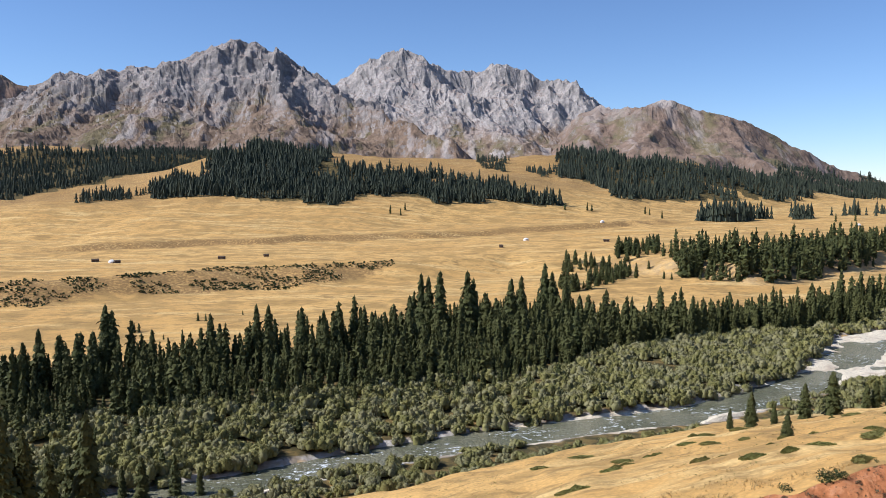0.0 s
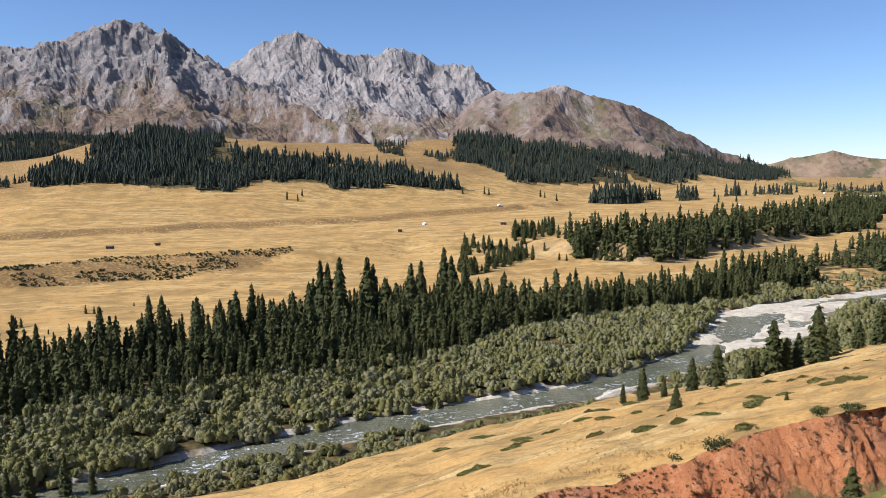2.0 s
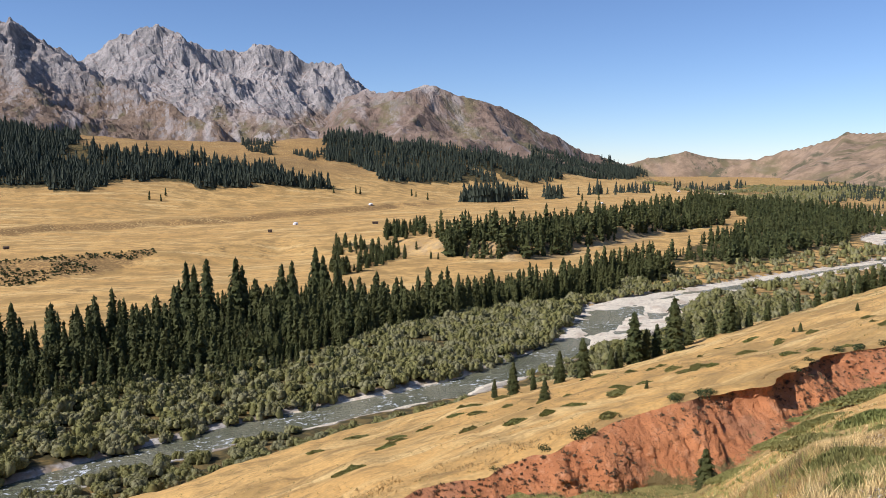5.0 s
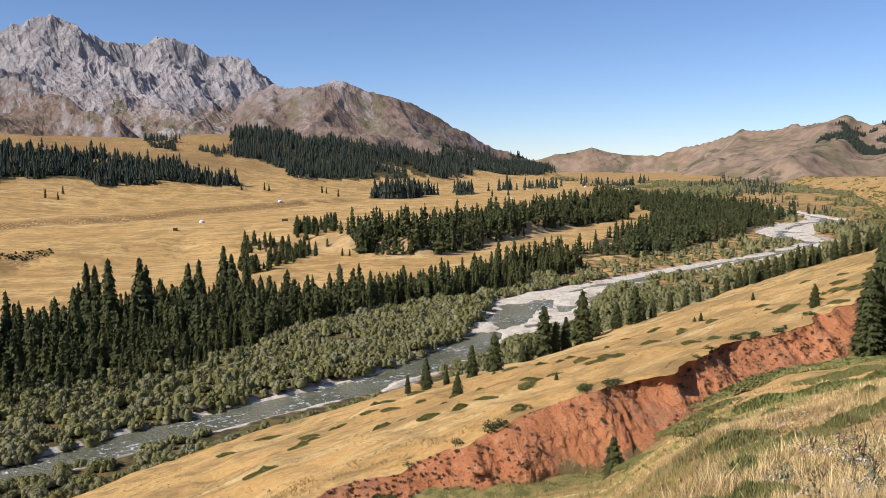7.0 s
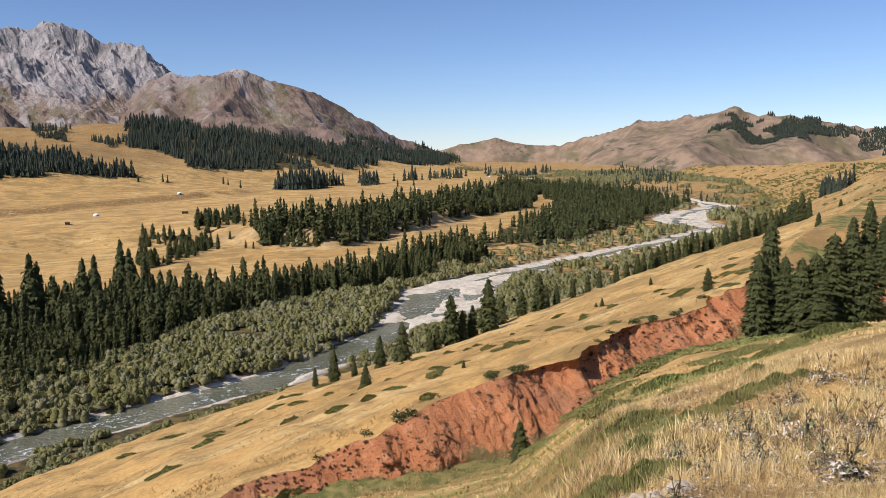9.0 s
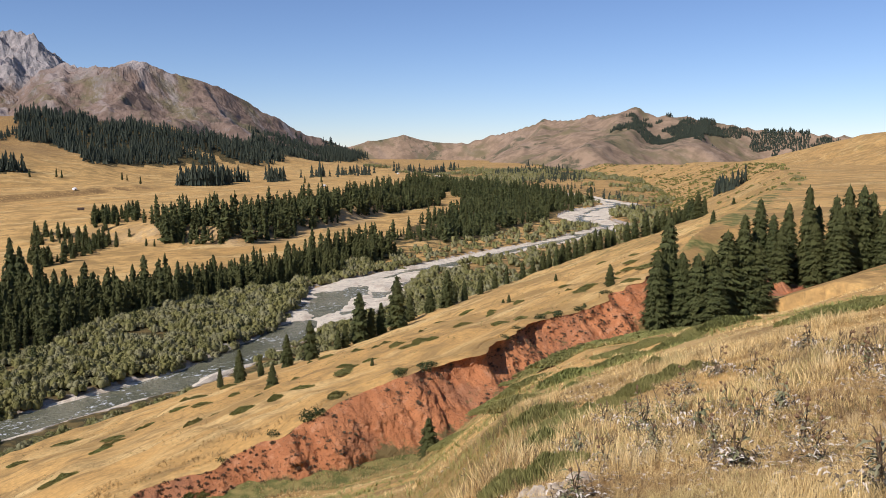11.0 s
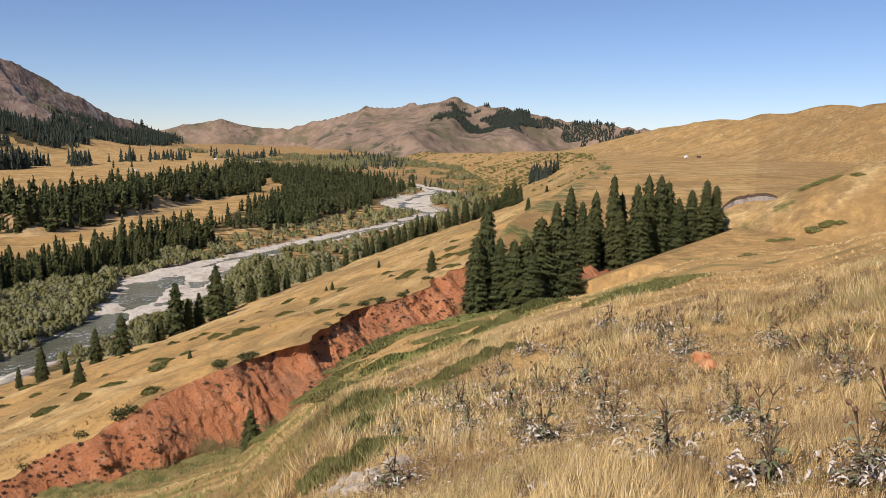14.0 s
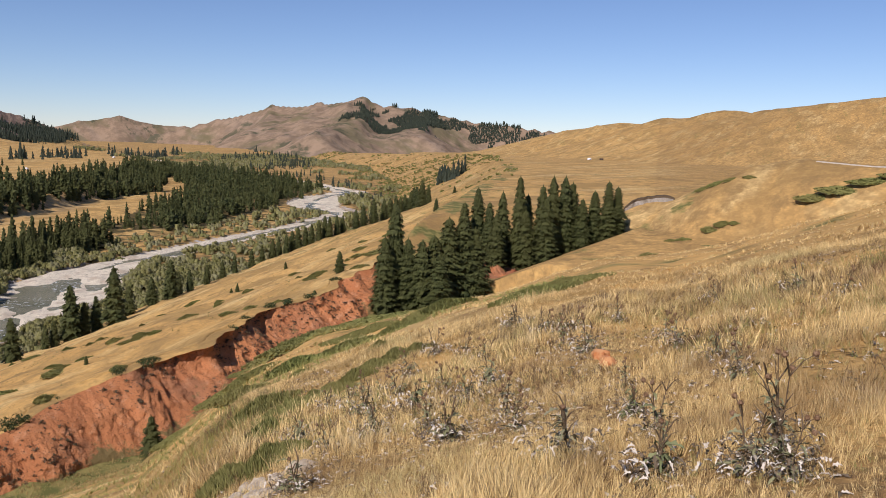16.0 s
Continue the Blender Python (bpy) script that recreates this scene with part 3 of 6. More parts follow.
PATCH_WOOD = [(16.3, 1440), (18.6, 1449), (20.8, 1505), (23.9, 1622), (23.8, 1680), (20.6, 1600), (16.8, 1520)]
PLAIN_ROW = [(25.0, 1700), (27.9, 1800), (30.1, 1946), (33, 2300), (35.7, 2600), (35.7, 2800), (30.1, 2080), (25.2, 1800)]
GULLY_WOODS = [([(8.3, 824), (10.2, 789), (11.6, 769), (12.9, 722), (12.7, 678), (10.6, 649), (10.1, 683), (11.4, 722), (10.3, 774), (8.4, 804)], 75, (9, 14)), ([(7.8, 779), (9.5, 789), (9.9, 769), (8.4, 745)], 14, (8, 11)),
               ([(11.6, 814), (12.5, 784), (13.6, 784), (15.0, 830), (14.3, 880), (12.5, 860)], 44, (10, 16)), ([(8.0, 666), (10.1, 662), (10.3, 637), (8.4, 621)], 26, (9, 14))]
BRUSH = [(-34, 640), (-28.1, 629), (-26.3, 625), (-23.4, 649), (-18.3, 653), (-13.2, 662), (-7.1, 700), (-3.3, 755), (-3.3, 772), (-8.7, 735), (-14.6, 724), (-21.7, 690), (-28.1, 690), (-34, 690)]


def lawn(x, y):
    """How green the hill's turf is: greener towards the ravine, straw on the crest."""
    az, r = np.degrees(np.arctan2(x, y)), np.hypot(x, y)
    return step(-0.35, 0.35, fbm(x, y, 9, 3, 48) + 1.0 * step(60, 44, az) * step(7, 24, r) - 0.38)


# -- the ground: one sheet, finer where the view goes --
def build_ground():
    az = np.concatenate([np.linspace(-36, 90, 640), np.linspace(96, 316, 56)])
    az = np.append(az, az[0] + 360)
    rad = np.concatenate([[0.0], np.geomspace(1.5, 60, 50)[:-1], np.linspace(60, 130, 45)[:-1], np.geomspace(130, 1300, 190)[:-1], np.geomspace(1300, 4900, 60)])
    A, R = np.meshgrid(np.radians(az), rad)
    X, Y = R * np.sin(A), R * np.cos(A)
    x, y = X.ravel(), Y.ravel()
    z = ground_z(x, y)
    me = mesh_of("ground", np.stack([x, y, z], -1), grid_faces(len(rad), len(az))[:, ::-1], GROUND, True)
    d_river, _, side = near_line(x, y, RIVER)
    bed = np.interp(x, *BED)
    r = np.hypot(x, y)
    attribute(me, "gravel", 0.62 * np.exp(-((d_river - bed - 2) / 5) ** 2) * (x < 1000))
    wood = np.zeros(len(x))
    for zone, share in ((VALLEY_WOOD, 0.72), (BANK_WOOD, 0.6), (RIVER_WOOD, 0.6), (ROW_WOOD, 0.4), (HILL_WOOD, 0.8), (SLOPE_WOOD, 0.9), (LEFT_WOOD, 0.9)):
        wood = np.maximum(wood, share * inside(x, y, zone))
    flats = (d_river < 110) & ((side > 0) | (y > np.interp(x, BENCH_X, EDGE_Y) + 12)) & (d_river > bed)
    attribute(me, "wood", np.maximum(wood, np.where(x < 270, 0.62, 0.46) * flats))
    cy = top_y(x)
    ravine, _, _ = near_line(x, y, RAVINE)
    slope_green = 0.36 * np.exp(-(ravine / 26) ** 2) * (y < cy) + 0.38 * (side < 0) * step(130, 260, x) * step(1000, 600, x) * (y > cy - 10) * (y < np.interp(x, BENCH_X, EDGE_Y) + 40)
    attribute(me, "green", slope_green + 0.42 * (side < 0) * (y < cy) * lawn(x, y))
    ty = y - np.interp(x, *TERRACE)
    brown = np.maximum(inside(x, y, BRUSH) * 1.0, (side < 0) * step(500, 800, r) * step(420, 620, x) * step(1.25, 0.95, y / np.maximum(x, 1)) * (y < cy) * 0.22)
    attribute(me, "brown", brown)
    scarp = y - np.interp(x, *SCARP) + 9 * fbm(x, y, 70, 3, 8)
    foot = y - np.interp(x, [-900, -139, 195, 700, 2200], [1000, 1125, 1345, 1750, 3300])
    cut = np.exp(-((scarp - 10) / 13) ** 2) * step(-480, -380, x) * step(420, 320, x) * (1.6 + 0.5 * fbm(x, y, 60, 2, 27))
    side_hill = (side < 0) * (y > cy - 4) * step(350, 650, r) * 0.5
    straw_bed = np.maximum(0.85 * step(15, 8, r), (side < 0) * (y < cy) * step(110, 190, r) * (0.5 + 0.1 * step(600, 1000, r) - 0.35 * (y > 0.42 * x) * step(240, 330, r)))
    brown = np.maximum.reduce([straw_bed, cut * (side > 0), brown, side_hill, 0.95 * (side > 0) * step(150, 380, foot)])
    me.attributes["brown"].data.foreach_set("value", brown.astype(np.float32))
    attribute(me, "bare", (side > 0) * 0.6 * np.exp(-((ty - 20) / 22) ** 2) * step(100, 220, x))
    attribute(me, "red", np.exp(-((x - 181) / 9) ** 2 - ((y - 119) / 12) ** 2))
    tagged(new("ground", me), "dry golden grassland of a river valley with terraces", "ground", kind="structure")


def build_river():
    line = []
    for a, b in zip(RIVER[:-1], RIVER[1:]):
        n = max(2, int(math.dist(a[:2], b[:2]) / 4.5))
        line += [[a[i] + (b[i] - a[i]) * k / n for i in range(3)] for k in range(n)]
    P = np.array(line)
    for _ in range(14):
        P[1:-1] = 0.25 * P[:-2] + 0.5 * P[1:-1] + 0.25 * P[2:]
    T = np.gradient(P[:, :2], axis=0)
    T /= np.linalg.norm(T, axis=1)[:, None]
    bed = np.interp(P[:, 0], *BED)[:, None]

    def strip(across, half):
        s = np.linspace(-1, 1, across)
        return P[:, :1] - T[:, 1:] * s * half, P[:, 1:2] + T[:, :1] * s * half, np.repeat(s[None], len(P), 0)
    # the bed: shoals and bars with channels between, sunk under the banks at its rims
    X, Y, S = strip(27, bed + 3.5)
    bars = 0.75 * fbm(X + 0.4 * Y, Y, 26, 4, 9) + 0.25 * fbm(X, Y, 5, 3, 10)
    px = P[:, :1]
    deep = np.interp(px, [-600, 250, 300, 640, 700, 1400], [9.0, 11.5, 5.0, 4.0, 6.0, 4.0])
    channel = 1.5 * np.exp(-((S * (bed + 3.5) - 4 * vnoise(px / 60, 0 * px, 3) - 0.1 * bed) / np.minimum(deep, np.clip(0.95 * bed, 7.5, 11.5))) ** 2)
    rim = 2.2 * step(0.9, 1.0, np.abs(S))
    channel = channel + 1.1 * np.exp(-((S + 0.55 + 0.3 * vnoise(px / 45, 0 * px, 5)) * bed / 6.5) ** 2) * step(14, 22, bed) * step(320, 280, px)
    ragged = 0.75 + 0.5 * vnoise(px / 9, 0 * px, 7)
    shingle = 1.15 * ragged * np.exp(-((S + 0.80) / 0.10) ** 2) * step(0, 30, px) * step(125, 100, px) + 1.35 * ragged * np.exp(-((S - 0.78) / 0.15) ** 2) * step(40, 60, px) * step(130, 110, px)
    shingle = shingle + 0.9 * np.exp(-((S + 0.75) / 0.14) ** 2) * step(-75, -55, px) * step(-20, -35, px)
    Z = P[:, 2:3] + np.clip((np.where(px < 165, 8.5, bed) - 9) / 10, -0.25, 0.4) - 0.45 * step(45, 25, px) + 1.25 * bars * np.clip((bed - 6) / 8, 0.5, 1) - channel + shingle - rim
    me = mesh_of("gravel_bed", np.stack([X, Y, Z], -1).reshape(-1, 3), grid_faces(len(P), 27), GRAVEL, False)
    tagged(new("gravel_bed", me), "pale grey gravel bars of the river bed", "gravel", kind="structure")
    X, Y, S = strip(9, bed + 1.5)
    me = mesh_of("river", np.stack([X, Y, np.repeat(P[:, 2:3] - 0.3, 9, 1)], -1).reshape(-1, 3), grid_faces(len(P), 9), WATER, True)
    tagged(new("river", me), "shallow grey-green mountain river with white riffles", "river", kind="structure")


# -- mountains: crests, roughness, seed, material, span, columns and rows, jaggedness --
CRESTS["far_left"] = [[(-40, 6.6, 4700), (-31, 6.9, 4700), (-28, 6.7, 4700), (-25, 5.6, 4700)]]
CRESTS["far_hill"] = [[(26, -0.3, 4700), (29.5, 0.6, 4700), (31.9, 1.05, 4700), (33.5, 0.6, 4700), (35.8, 0.45, 4700), (38, 0.3, 4700)]]
CRESTS["long_hill"] = [[(34, 0.0, 4300), (38, 1.0, 4200), (41.4, 1.8, 4000), (44.5, 2.05, 3800), (47.4, 2.44, 3600), (49.5, 2.2, 3550), (53, 1.6, 3500), (57, 1.1, 3400), (61, 0.75, 3300), (66, 0.3, 3200)],
                       [(47.4, 2.66, 3600), (46.0, 1.3, 3100), (45, 0.4, 2700)], [(41.4, 1.8, 4000), (41, 0.9, 3500)], [(52, 1.7, 3500), (51, 0.6, 3000)], [(44.5, 2.15, 3800), (43.4, 1.0, 3300)]]
MOUNTAINS = [
    ("mountain_1", "jagged grey rock mountain with scree gullies and brown lower slopes", "first", 1.0, 100, ROCK, (-33, 4, 2500, 4150), 430, 190, 0.8),
    ("mountain_2", "pale grey rock double peak with scree fans", "second", 1.0, 200, PALE_ROCK, (-12, 14, 3200, 4800), 340, 180, 0.8),
    ("mountain_3", "brown turf mountain with rock outcrops and forested foot", "third", 0.5, 300, BROWN_ROCK, (5, 31, 2400, 4000), 330, 150, 0.5),
    ("mountain_4", "distant brown mountain shoulder", "far_left", 0.3, 400, SHOULDER, (-40, -22, 3700, 4880), 160, 50, 0.2),
    ("hill_1", "distant brown rounded hill", "far_hill", 0.15, 500, HILL, (25, 40, 3600, 4880), 220, 70, 0.2),
    ("hill_2", "long bare brown hill with dark woods on its shoulder", "long_hill", 0.15, 600, HILL, (33, 68, 2300, 4600), 440, 100, 0.15),
]


def peak_z(x, y, name, rough, seed, jag):
    return mountain_z(x, y, CRESTS[name], rough, seed) + jag * 4 * fbm(x, y, 22, 3, seed + 9)


def surface_z(x, y):
    z = ground_z(x, y)
    for _, _, name, rough, seed, _, span, _, _, jag in MOUNTAINS:
        z = np.maximum(z, peak_z(x, y, name, rough, seed, jag))
    return z


def build_mountain(name, label, crest, rough, seed, material, span, cols, rows, jag):
    az, rad = np.linspace(*span[:2], cols), np.linspace(*span[2:], rows)
    A, R = np.meshgrid(np.radians(az), rad)
    x, y = (R * np.sin(A)).ravel(), (R * np.cos(A)).ravel()
    z = np.maximum(peak_z(x, y, crest, rough, seed, jag), -60)
    me = mesh_of(name, np.stack([x, y, z], -1), grid_faces(rows, cols)[:, ::-1], material, material is HILL)
    return tagged(new(name, me), label, "mountain", kind="structure")


build_ground()
build_river()
for row in MOUNTAINS:
    build_mountain(*row)
# -- spruces --
def spruce_crown(rng, tiers, per, sprays, slim=0.8, ragged=0.16, fine=1.0):
    """Crown of a spruce one metre high and one metre in half width at scale: a dense heart, and drooping boughs of small needle sprays in uneven tiers."""
    def reach(f):
        return (1 - f) ** slim * (0.66 + 0.34 * np.minimum(1, 6 * f))
    levels, sides = np.array([0.03, 0.12, 0.3, 0.5, 0.7, 0.85]), 7
    V, F = [], []
    for k, f in enumerate(levels):
        for j in range(sides):
            a, r = 6.283 * (j + 0.5 * k) / sides, 0.62 * reach(f) * rng.uniform(0.75, 1.15)
            V.append((r * math.cos(a), r * math.sin(a), f))
        if k:
            for j in range(sides):
                a, b = (k - 1) * sides + j, (k - 1) * sides + (j + 1) % sides
                F += [(a, b, b + sides), (a, b + sides, a + sides)]
    V.append((0, 0, 1.0))
    F += [(len(V) - 1 - sides + j, len(V) - 1 - sides + (j + 1) % sides, len(V) - 1) for j in range(sides)]
    bough = []
    for k in range(tiers):
        f = min(max((k + rng.uniform(0.1, 0.9)) / tiers, 0.0), 0.97)
        R, n, a0 = float(reach(f)) * rng.uniform(0.76, 1.06) + 0.02, max(3, round(per * (1 - 0.6 * f))), rng.uniform(0, 6.28)
        bough += [(f, a0 + 6.283 * (b + rng.uniform(-0.35, 0.35)) / n, R * rng.uniform(1 - 2 * ragged, 1 + ragged), R * 6.283 / n) for b in range(n)]
    f, a, L, gap = np.repeat(np.array(bough), sprays, 0).T
    n = len(f)
    t = rng.uniform(0.3, 1.0, n) ** 0.7
    lat = rng.normal(0, 0.36, n) * gap * (1.15 - 0.7 * t)
    z = 0.03 + 0.95 * f + rng.uniform(-0.4, 0.4, n) / tiers - 0.055 * (1 - 0.7 * f) * t * t
    out, side = np.stack([np.cos(a), np.sin(a), 0 * a], -1), np.stack([-np.sin(a), np.cos(a), 0 * a], -1)
    c = out * (L * t)[:, None] + side * lat[:, None] + np.stack([0 * z, 0 * z, z], -1)
    lon, wid = (fine * (0.20 * L + 0.05) * rng.uniform(0.7, 1.3, n))[:, None], (fine * (0.32 * gap + 0.03) * rng.uniform(0.6, 1.2, n))[:, None]
    fall = np.stack([0 * z, 0 * z, fine * rng.uniform(0.02, 0.05, n)], -1)
    splay = side * (lat * 0.5 + rng.normal(0, 0.05, n))[:, None]
    T = np.stack([c - out * 0.5 * lon + side * wid + 0.3 * fall, c - out * 0.5 * lon - side * wid + 0.3 * fall, c + out * lon + splay - fall], 1).reshape(-1, 3)
    return np.vstack([np.array(V), T]), np.vstack([np.array(F), len(V) + np.arange(3 * n).reshape(-1, 3)])


def cone_trunk(sides=7, base=0.10):
    V = [(base * math.cos(6.283 * k / sides), base * math.sin(6.283 * k / sides), -0.03) for k in range(sides)]
    V += [(0.6 * base * x / base, 0.6 * y, 0.5) for x, y, _ in V[:sides]] + [(0, 0, 0.97)]
    F = []
    for k in range(sides):
        j = (k + 1) % sides
        F += [(k, j, sides + j), (k, sides + j, sides + k), (sides + k, sides + j, 2 * sides)]
    return np.array(V), np.array(F)


tree_rng = np.random.default_rng(7)
GROVE_CROWNS = [mesh_of("crown", *spruce_crown(tree_rng, 36, 13, 20, 0.58, 0.16, 0.5), SPRUCE) for _ in range(5)]
NEAR_CROWNS = [mesh_of("crown", *spruce_crown(tree_rng, 26, 10, 9, 0.62, 0.15, 0.8), SPRUCE) for _ in range(4)]
MID_SHAPES = [spruce_crown(tree_rng, 15, 7, 4, 0.72, 0.22, 1.15) for _ in range(7)]
MID_CROWNS = [mesh_of("crown", *s, SPRUCE) for s in MID_SHAPES]
BELT_SHAPES = [spruce_crown(tree_rng, 9, 5, 3, 0.78, 0.2, 1.5) for _ in range(6)]


def far_spruce(rng, skirts=4, sides=6):
    """A distant spruce: stacked, uneven skirts of boughs round the stem."""
    V, F = [], []
    for k in range(skirts):
        f = k / skirts
        top, low, reach = min(1.03, f + 0.48), f + rng.uniform(-0.01, 0.05), (1 - f) ** 0.75 * rng.uniform(0.85, 1.1)
        a0, n = rng.uniform(0, 6.28), len(V)
        V.append(np.array([rng.normal(0, 0.03), rng.normal(0, 0.03), top]))
        for j in range(2 * sides):
            a, r = a0 + 3.1416 * j / sides, reach * (rng.uniform(0.85, 1.15) if j % 2 else rng.uniform(0.45, 0.65))
            V.append(np.array([r * math.cos(a), r * math.sin(a), low + (0 if j % 2 else 0.05)]))
        F += [(n, n + 1 + j, n + 1 + (j + 1) % (2 * sides)) for j in range(2 * sides)]
    return np.array(V), np.array(F)


FAR_SHAPES = [far_spruce(tree_rng, 3, 5) for _ in range(8)]
TRUNK = mesh_of("trunk", *cone_trunk(), BARK, True)
LABELS = {"old": "tall dark green spruce in the wood beyond the river", "young": "young dark green spruce on the grassy bench", "bank": "dark green spruce on the river bank",
          "near": "broad dense dark green spruce beside the red ravine", "clump": "tall dark green spruce in the ravine grove"}


def plant_spruce(x, y, height, wide, crowns, label, group, sink=0.0):
    tree = new("spruce_tree")
    tree.matrix_world = Matrix.Translation((x, y, float(ground_z(x, y)) - sink)) @ pose(0, 0, 0, 0, 0, tree_rng.uniform(0, 360)) @ Matrix.Diagonal((wide, wide, height, 1))
    part("trunk", TRUNK, tree)
    part("crown", crowns[tree_rng.integers(len(crowns))], tree)
    return tagged(tree, LABELS[label], "tree", group)


def in_zone(zone, count, rng, gap, sizes, thin=0.0, seed=0, clump=60, slim=(0.12, 0.18)):
    """Random places in a zone, denser in clumps, not closer than gap: rows of x, y, z, width, height."""
    P = np.array([polar(a, d)[:2] for a, d in zone])
    lo, hi = P.min(0), P.max(0)
    C = rng.uniform(lo, hi, (count * 14, 2))
    r = np.hypot(C[:, 0], C[:, 1])
    wx, wy = (0.011 * r * fbm(C[:, 0], C[:, 1], 60, 2, q) for q in (90, 91))
    C = C[inside(C[:, 0] + wx, C[:, 1] + wy, zone) & (fbm(C[:, 0], C[:, 1], clump, 2, seed) > thin)]
    got, cells = [], set()
    for x, y in C:
        key = (int(x / gap), int(y / gap))
        if key not in cells:
            cells.add(key)
            got.append((x, y))
        if len(got) >= count:
            break
    G = np.array(got)
    h = rng.uniform(*sizes, len(G)) * (0.68 + 0.6 * rng.random(len(G)) ** 2)
    return np.column_stack([G, surface_z(G[:, 0], G[:, 1]) - 0.3, h * rng.uniform(*slim, len(G)), h])


def stuff(name, label, category, shapes, places, material, rng, lean=0.0, smooth=False):
    me = mesh_of(name, *scattered(shapes, places, rng, lean), material, smooth)
    return tagged(new(name, me), label, category, kind="stuff")


wood_rng = np.random.default_rng(11)
FULL = (0.15, 0.22)
valley = in_zone(VALLEY_WOOD, 1500, wood_rng, 3.9, (7.5, 20.5), -0.95, 3, 40, (0.14, 0.205))
valley = np.vstack([valley, in_zone(BANK_WOOD, 110, wood_rng, 4.2, (12, 24), -0.5, 4, 40, (0.15, 0.22))])
order = np.argsort(np.hypot(valley[:, 0], valley[:, 1]))
for x, y, z, w, h in valley[order[:125]]:
    plant_spruce(x, y, h, w, MID_CROWNS, "old", "valley wood")
stuff("spruce_wood", "dense wood of tall dark spruces on the valley floor", "forest", MID_SHAPES, valley[order[125:]], SPRUCE, wood_rng)
YOUNG_EDGE = [(-30, 318), (-22, 316), (-13.7, 322), (-3.3, 336), (4.6, 358), (9.6, 392), (12, 425), (9.6, 420), (4.6, 392), (-3.3, 366), (-13.7, 348), (-22, 344), (-30, 348)]
stuff("spruce_wood", "young spruces along the edge of the valley wood", "forest", MID_SHAPES, in_zone(YOUNG_EDGE, 210, wood_rng, 4.5, (5, 12), -0.2, 4, 25, (0.17, 0.25)), SPRUCE, wood_rng)
stuff("spruce_row", "long belt of dark spruces along the terrace edge", "forest", BELT_SHAPES, in_zone(ROW_WOOD, 1250, wood_rng, 4.6, (11, 25), -0.6, 5, 60, (0.145, 0.21)), SPRUCE, wood_rng)
flats_wood = in_zone(RIVER_WOOD, 1400, wood_rng, 6, (10, 23), -0.55, 6, 50, (0.145, 0.21))
flats_wood[:, 3:] *= np.interp(np.degrees(np.arctan2(flats_wood[:, 0], flats_wood[:, 1])), [33.5, 35.5], [0.72, 1.0])[:, None]
stuff("spruce_wood", "dense spruce wood on the flats by the river", "forest", BELT_SHAPES, flats_wood, SPRUCE, wood_rng)
FAR = (0.19, 0.28)
for zone, count, gap, tall, thin, seed, clump, label in [
        (HILL_WOOD, 2500, 7.4, (15, 26), -0.6, 7, 70, "dark spruce forest covering a foothill"),
        (LEFT_CLUMP, 120, 6.5, (11, 18), -0.3, 7, 60, "dark clump of spruces on the grassy foothill"),
        (SLOPE_WOOD, 3600, 9.0, (15, 26), -0.5, 8, 120, "dark spruce forest on the mountain foot"),
        (CHAIN_WOOD, 260, 8.0, (12, 20), -0.1, 14, 60, "narrow band of spruces between the foothills"),
        (LEFT_WOOD, 3300, 9.0, (15, 26), -0.55, 9, 120, "shaded spruce forest below the grey mountain"),
        (PATCH_WOOD, 150, 6.5, (22, 34), -0.35, 10, 45, "broken row of dark spruces on the plain"),
        (PLAIN_ROW, 190, 8.0, (16, 28), -0.3, 11, 50, "long thin row of dark spruces on the plain"),
        (SHOULDER_WOOD, 3800, 6, (10, 15), -0.35, 12, 90, "dark woods on the shoulder of the long hill"),
        ([(21.5, 2500), (28.4, 3000), (29.4, 3500), (27, 3600), (24.5, 3450), (21.8, 3050)], 1500, 10, (18, 28), -0.7, 13, 200, "dark spruce forest on the mountain's last spur")]:
    stuff("hill_forest", label, "forest", FAR_SHAPES, in_zone(zone, count, wood_rng, gap, tall, thin, seed, clump, FAR if gap > 6 else (0.28, 0.38)), HAZED_SPRUCE, wood_rng)

# -- single spruces: bearing, distance, height --
GROVE = [(49.9, 178, 23.9, 4.7), (49.2, 174, 17.1, 4.1), (50.8, 176, 16, 4.3), (51.8, 174, 15.4, 4.3), (52.6, 176, 16, 4.8), (53.6, 178, 19.4, 5.5), (54.6, 180, 19.9, 5.8), (55.4, 180, 16.5, 4.8), (53, 170, 12.5, 4.1)]
CLUMP = [(54.6, 222, 14.8, 3.6), (55.5, 228, 18.2, 3.8), (56.3, 226, 16, 3.6), (57.2, 225, 20.5, 3.8), (58.35, 225, 25.1, 4), (58.9, 230, 19.4, 3.8), (59.9, 226, 21.7, 4.1), (60.6, 222, 22.8, 4.3),
         (61.4, 224, 21.7, 4.3), (61.9, 226, 19.4, 4.3), (62.6, 222, 13.7, 3.6), (63.4, 225, 14.8, 3.6), (64.3, 224, 16, 3.6), (64.9, 226, 13.7, 3.6), (56.8, 217, 16, 3.8), (60.2, 215, 17.1, 4.3), (58.8, 216, 16, 3.8)]
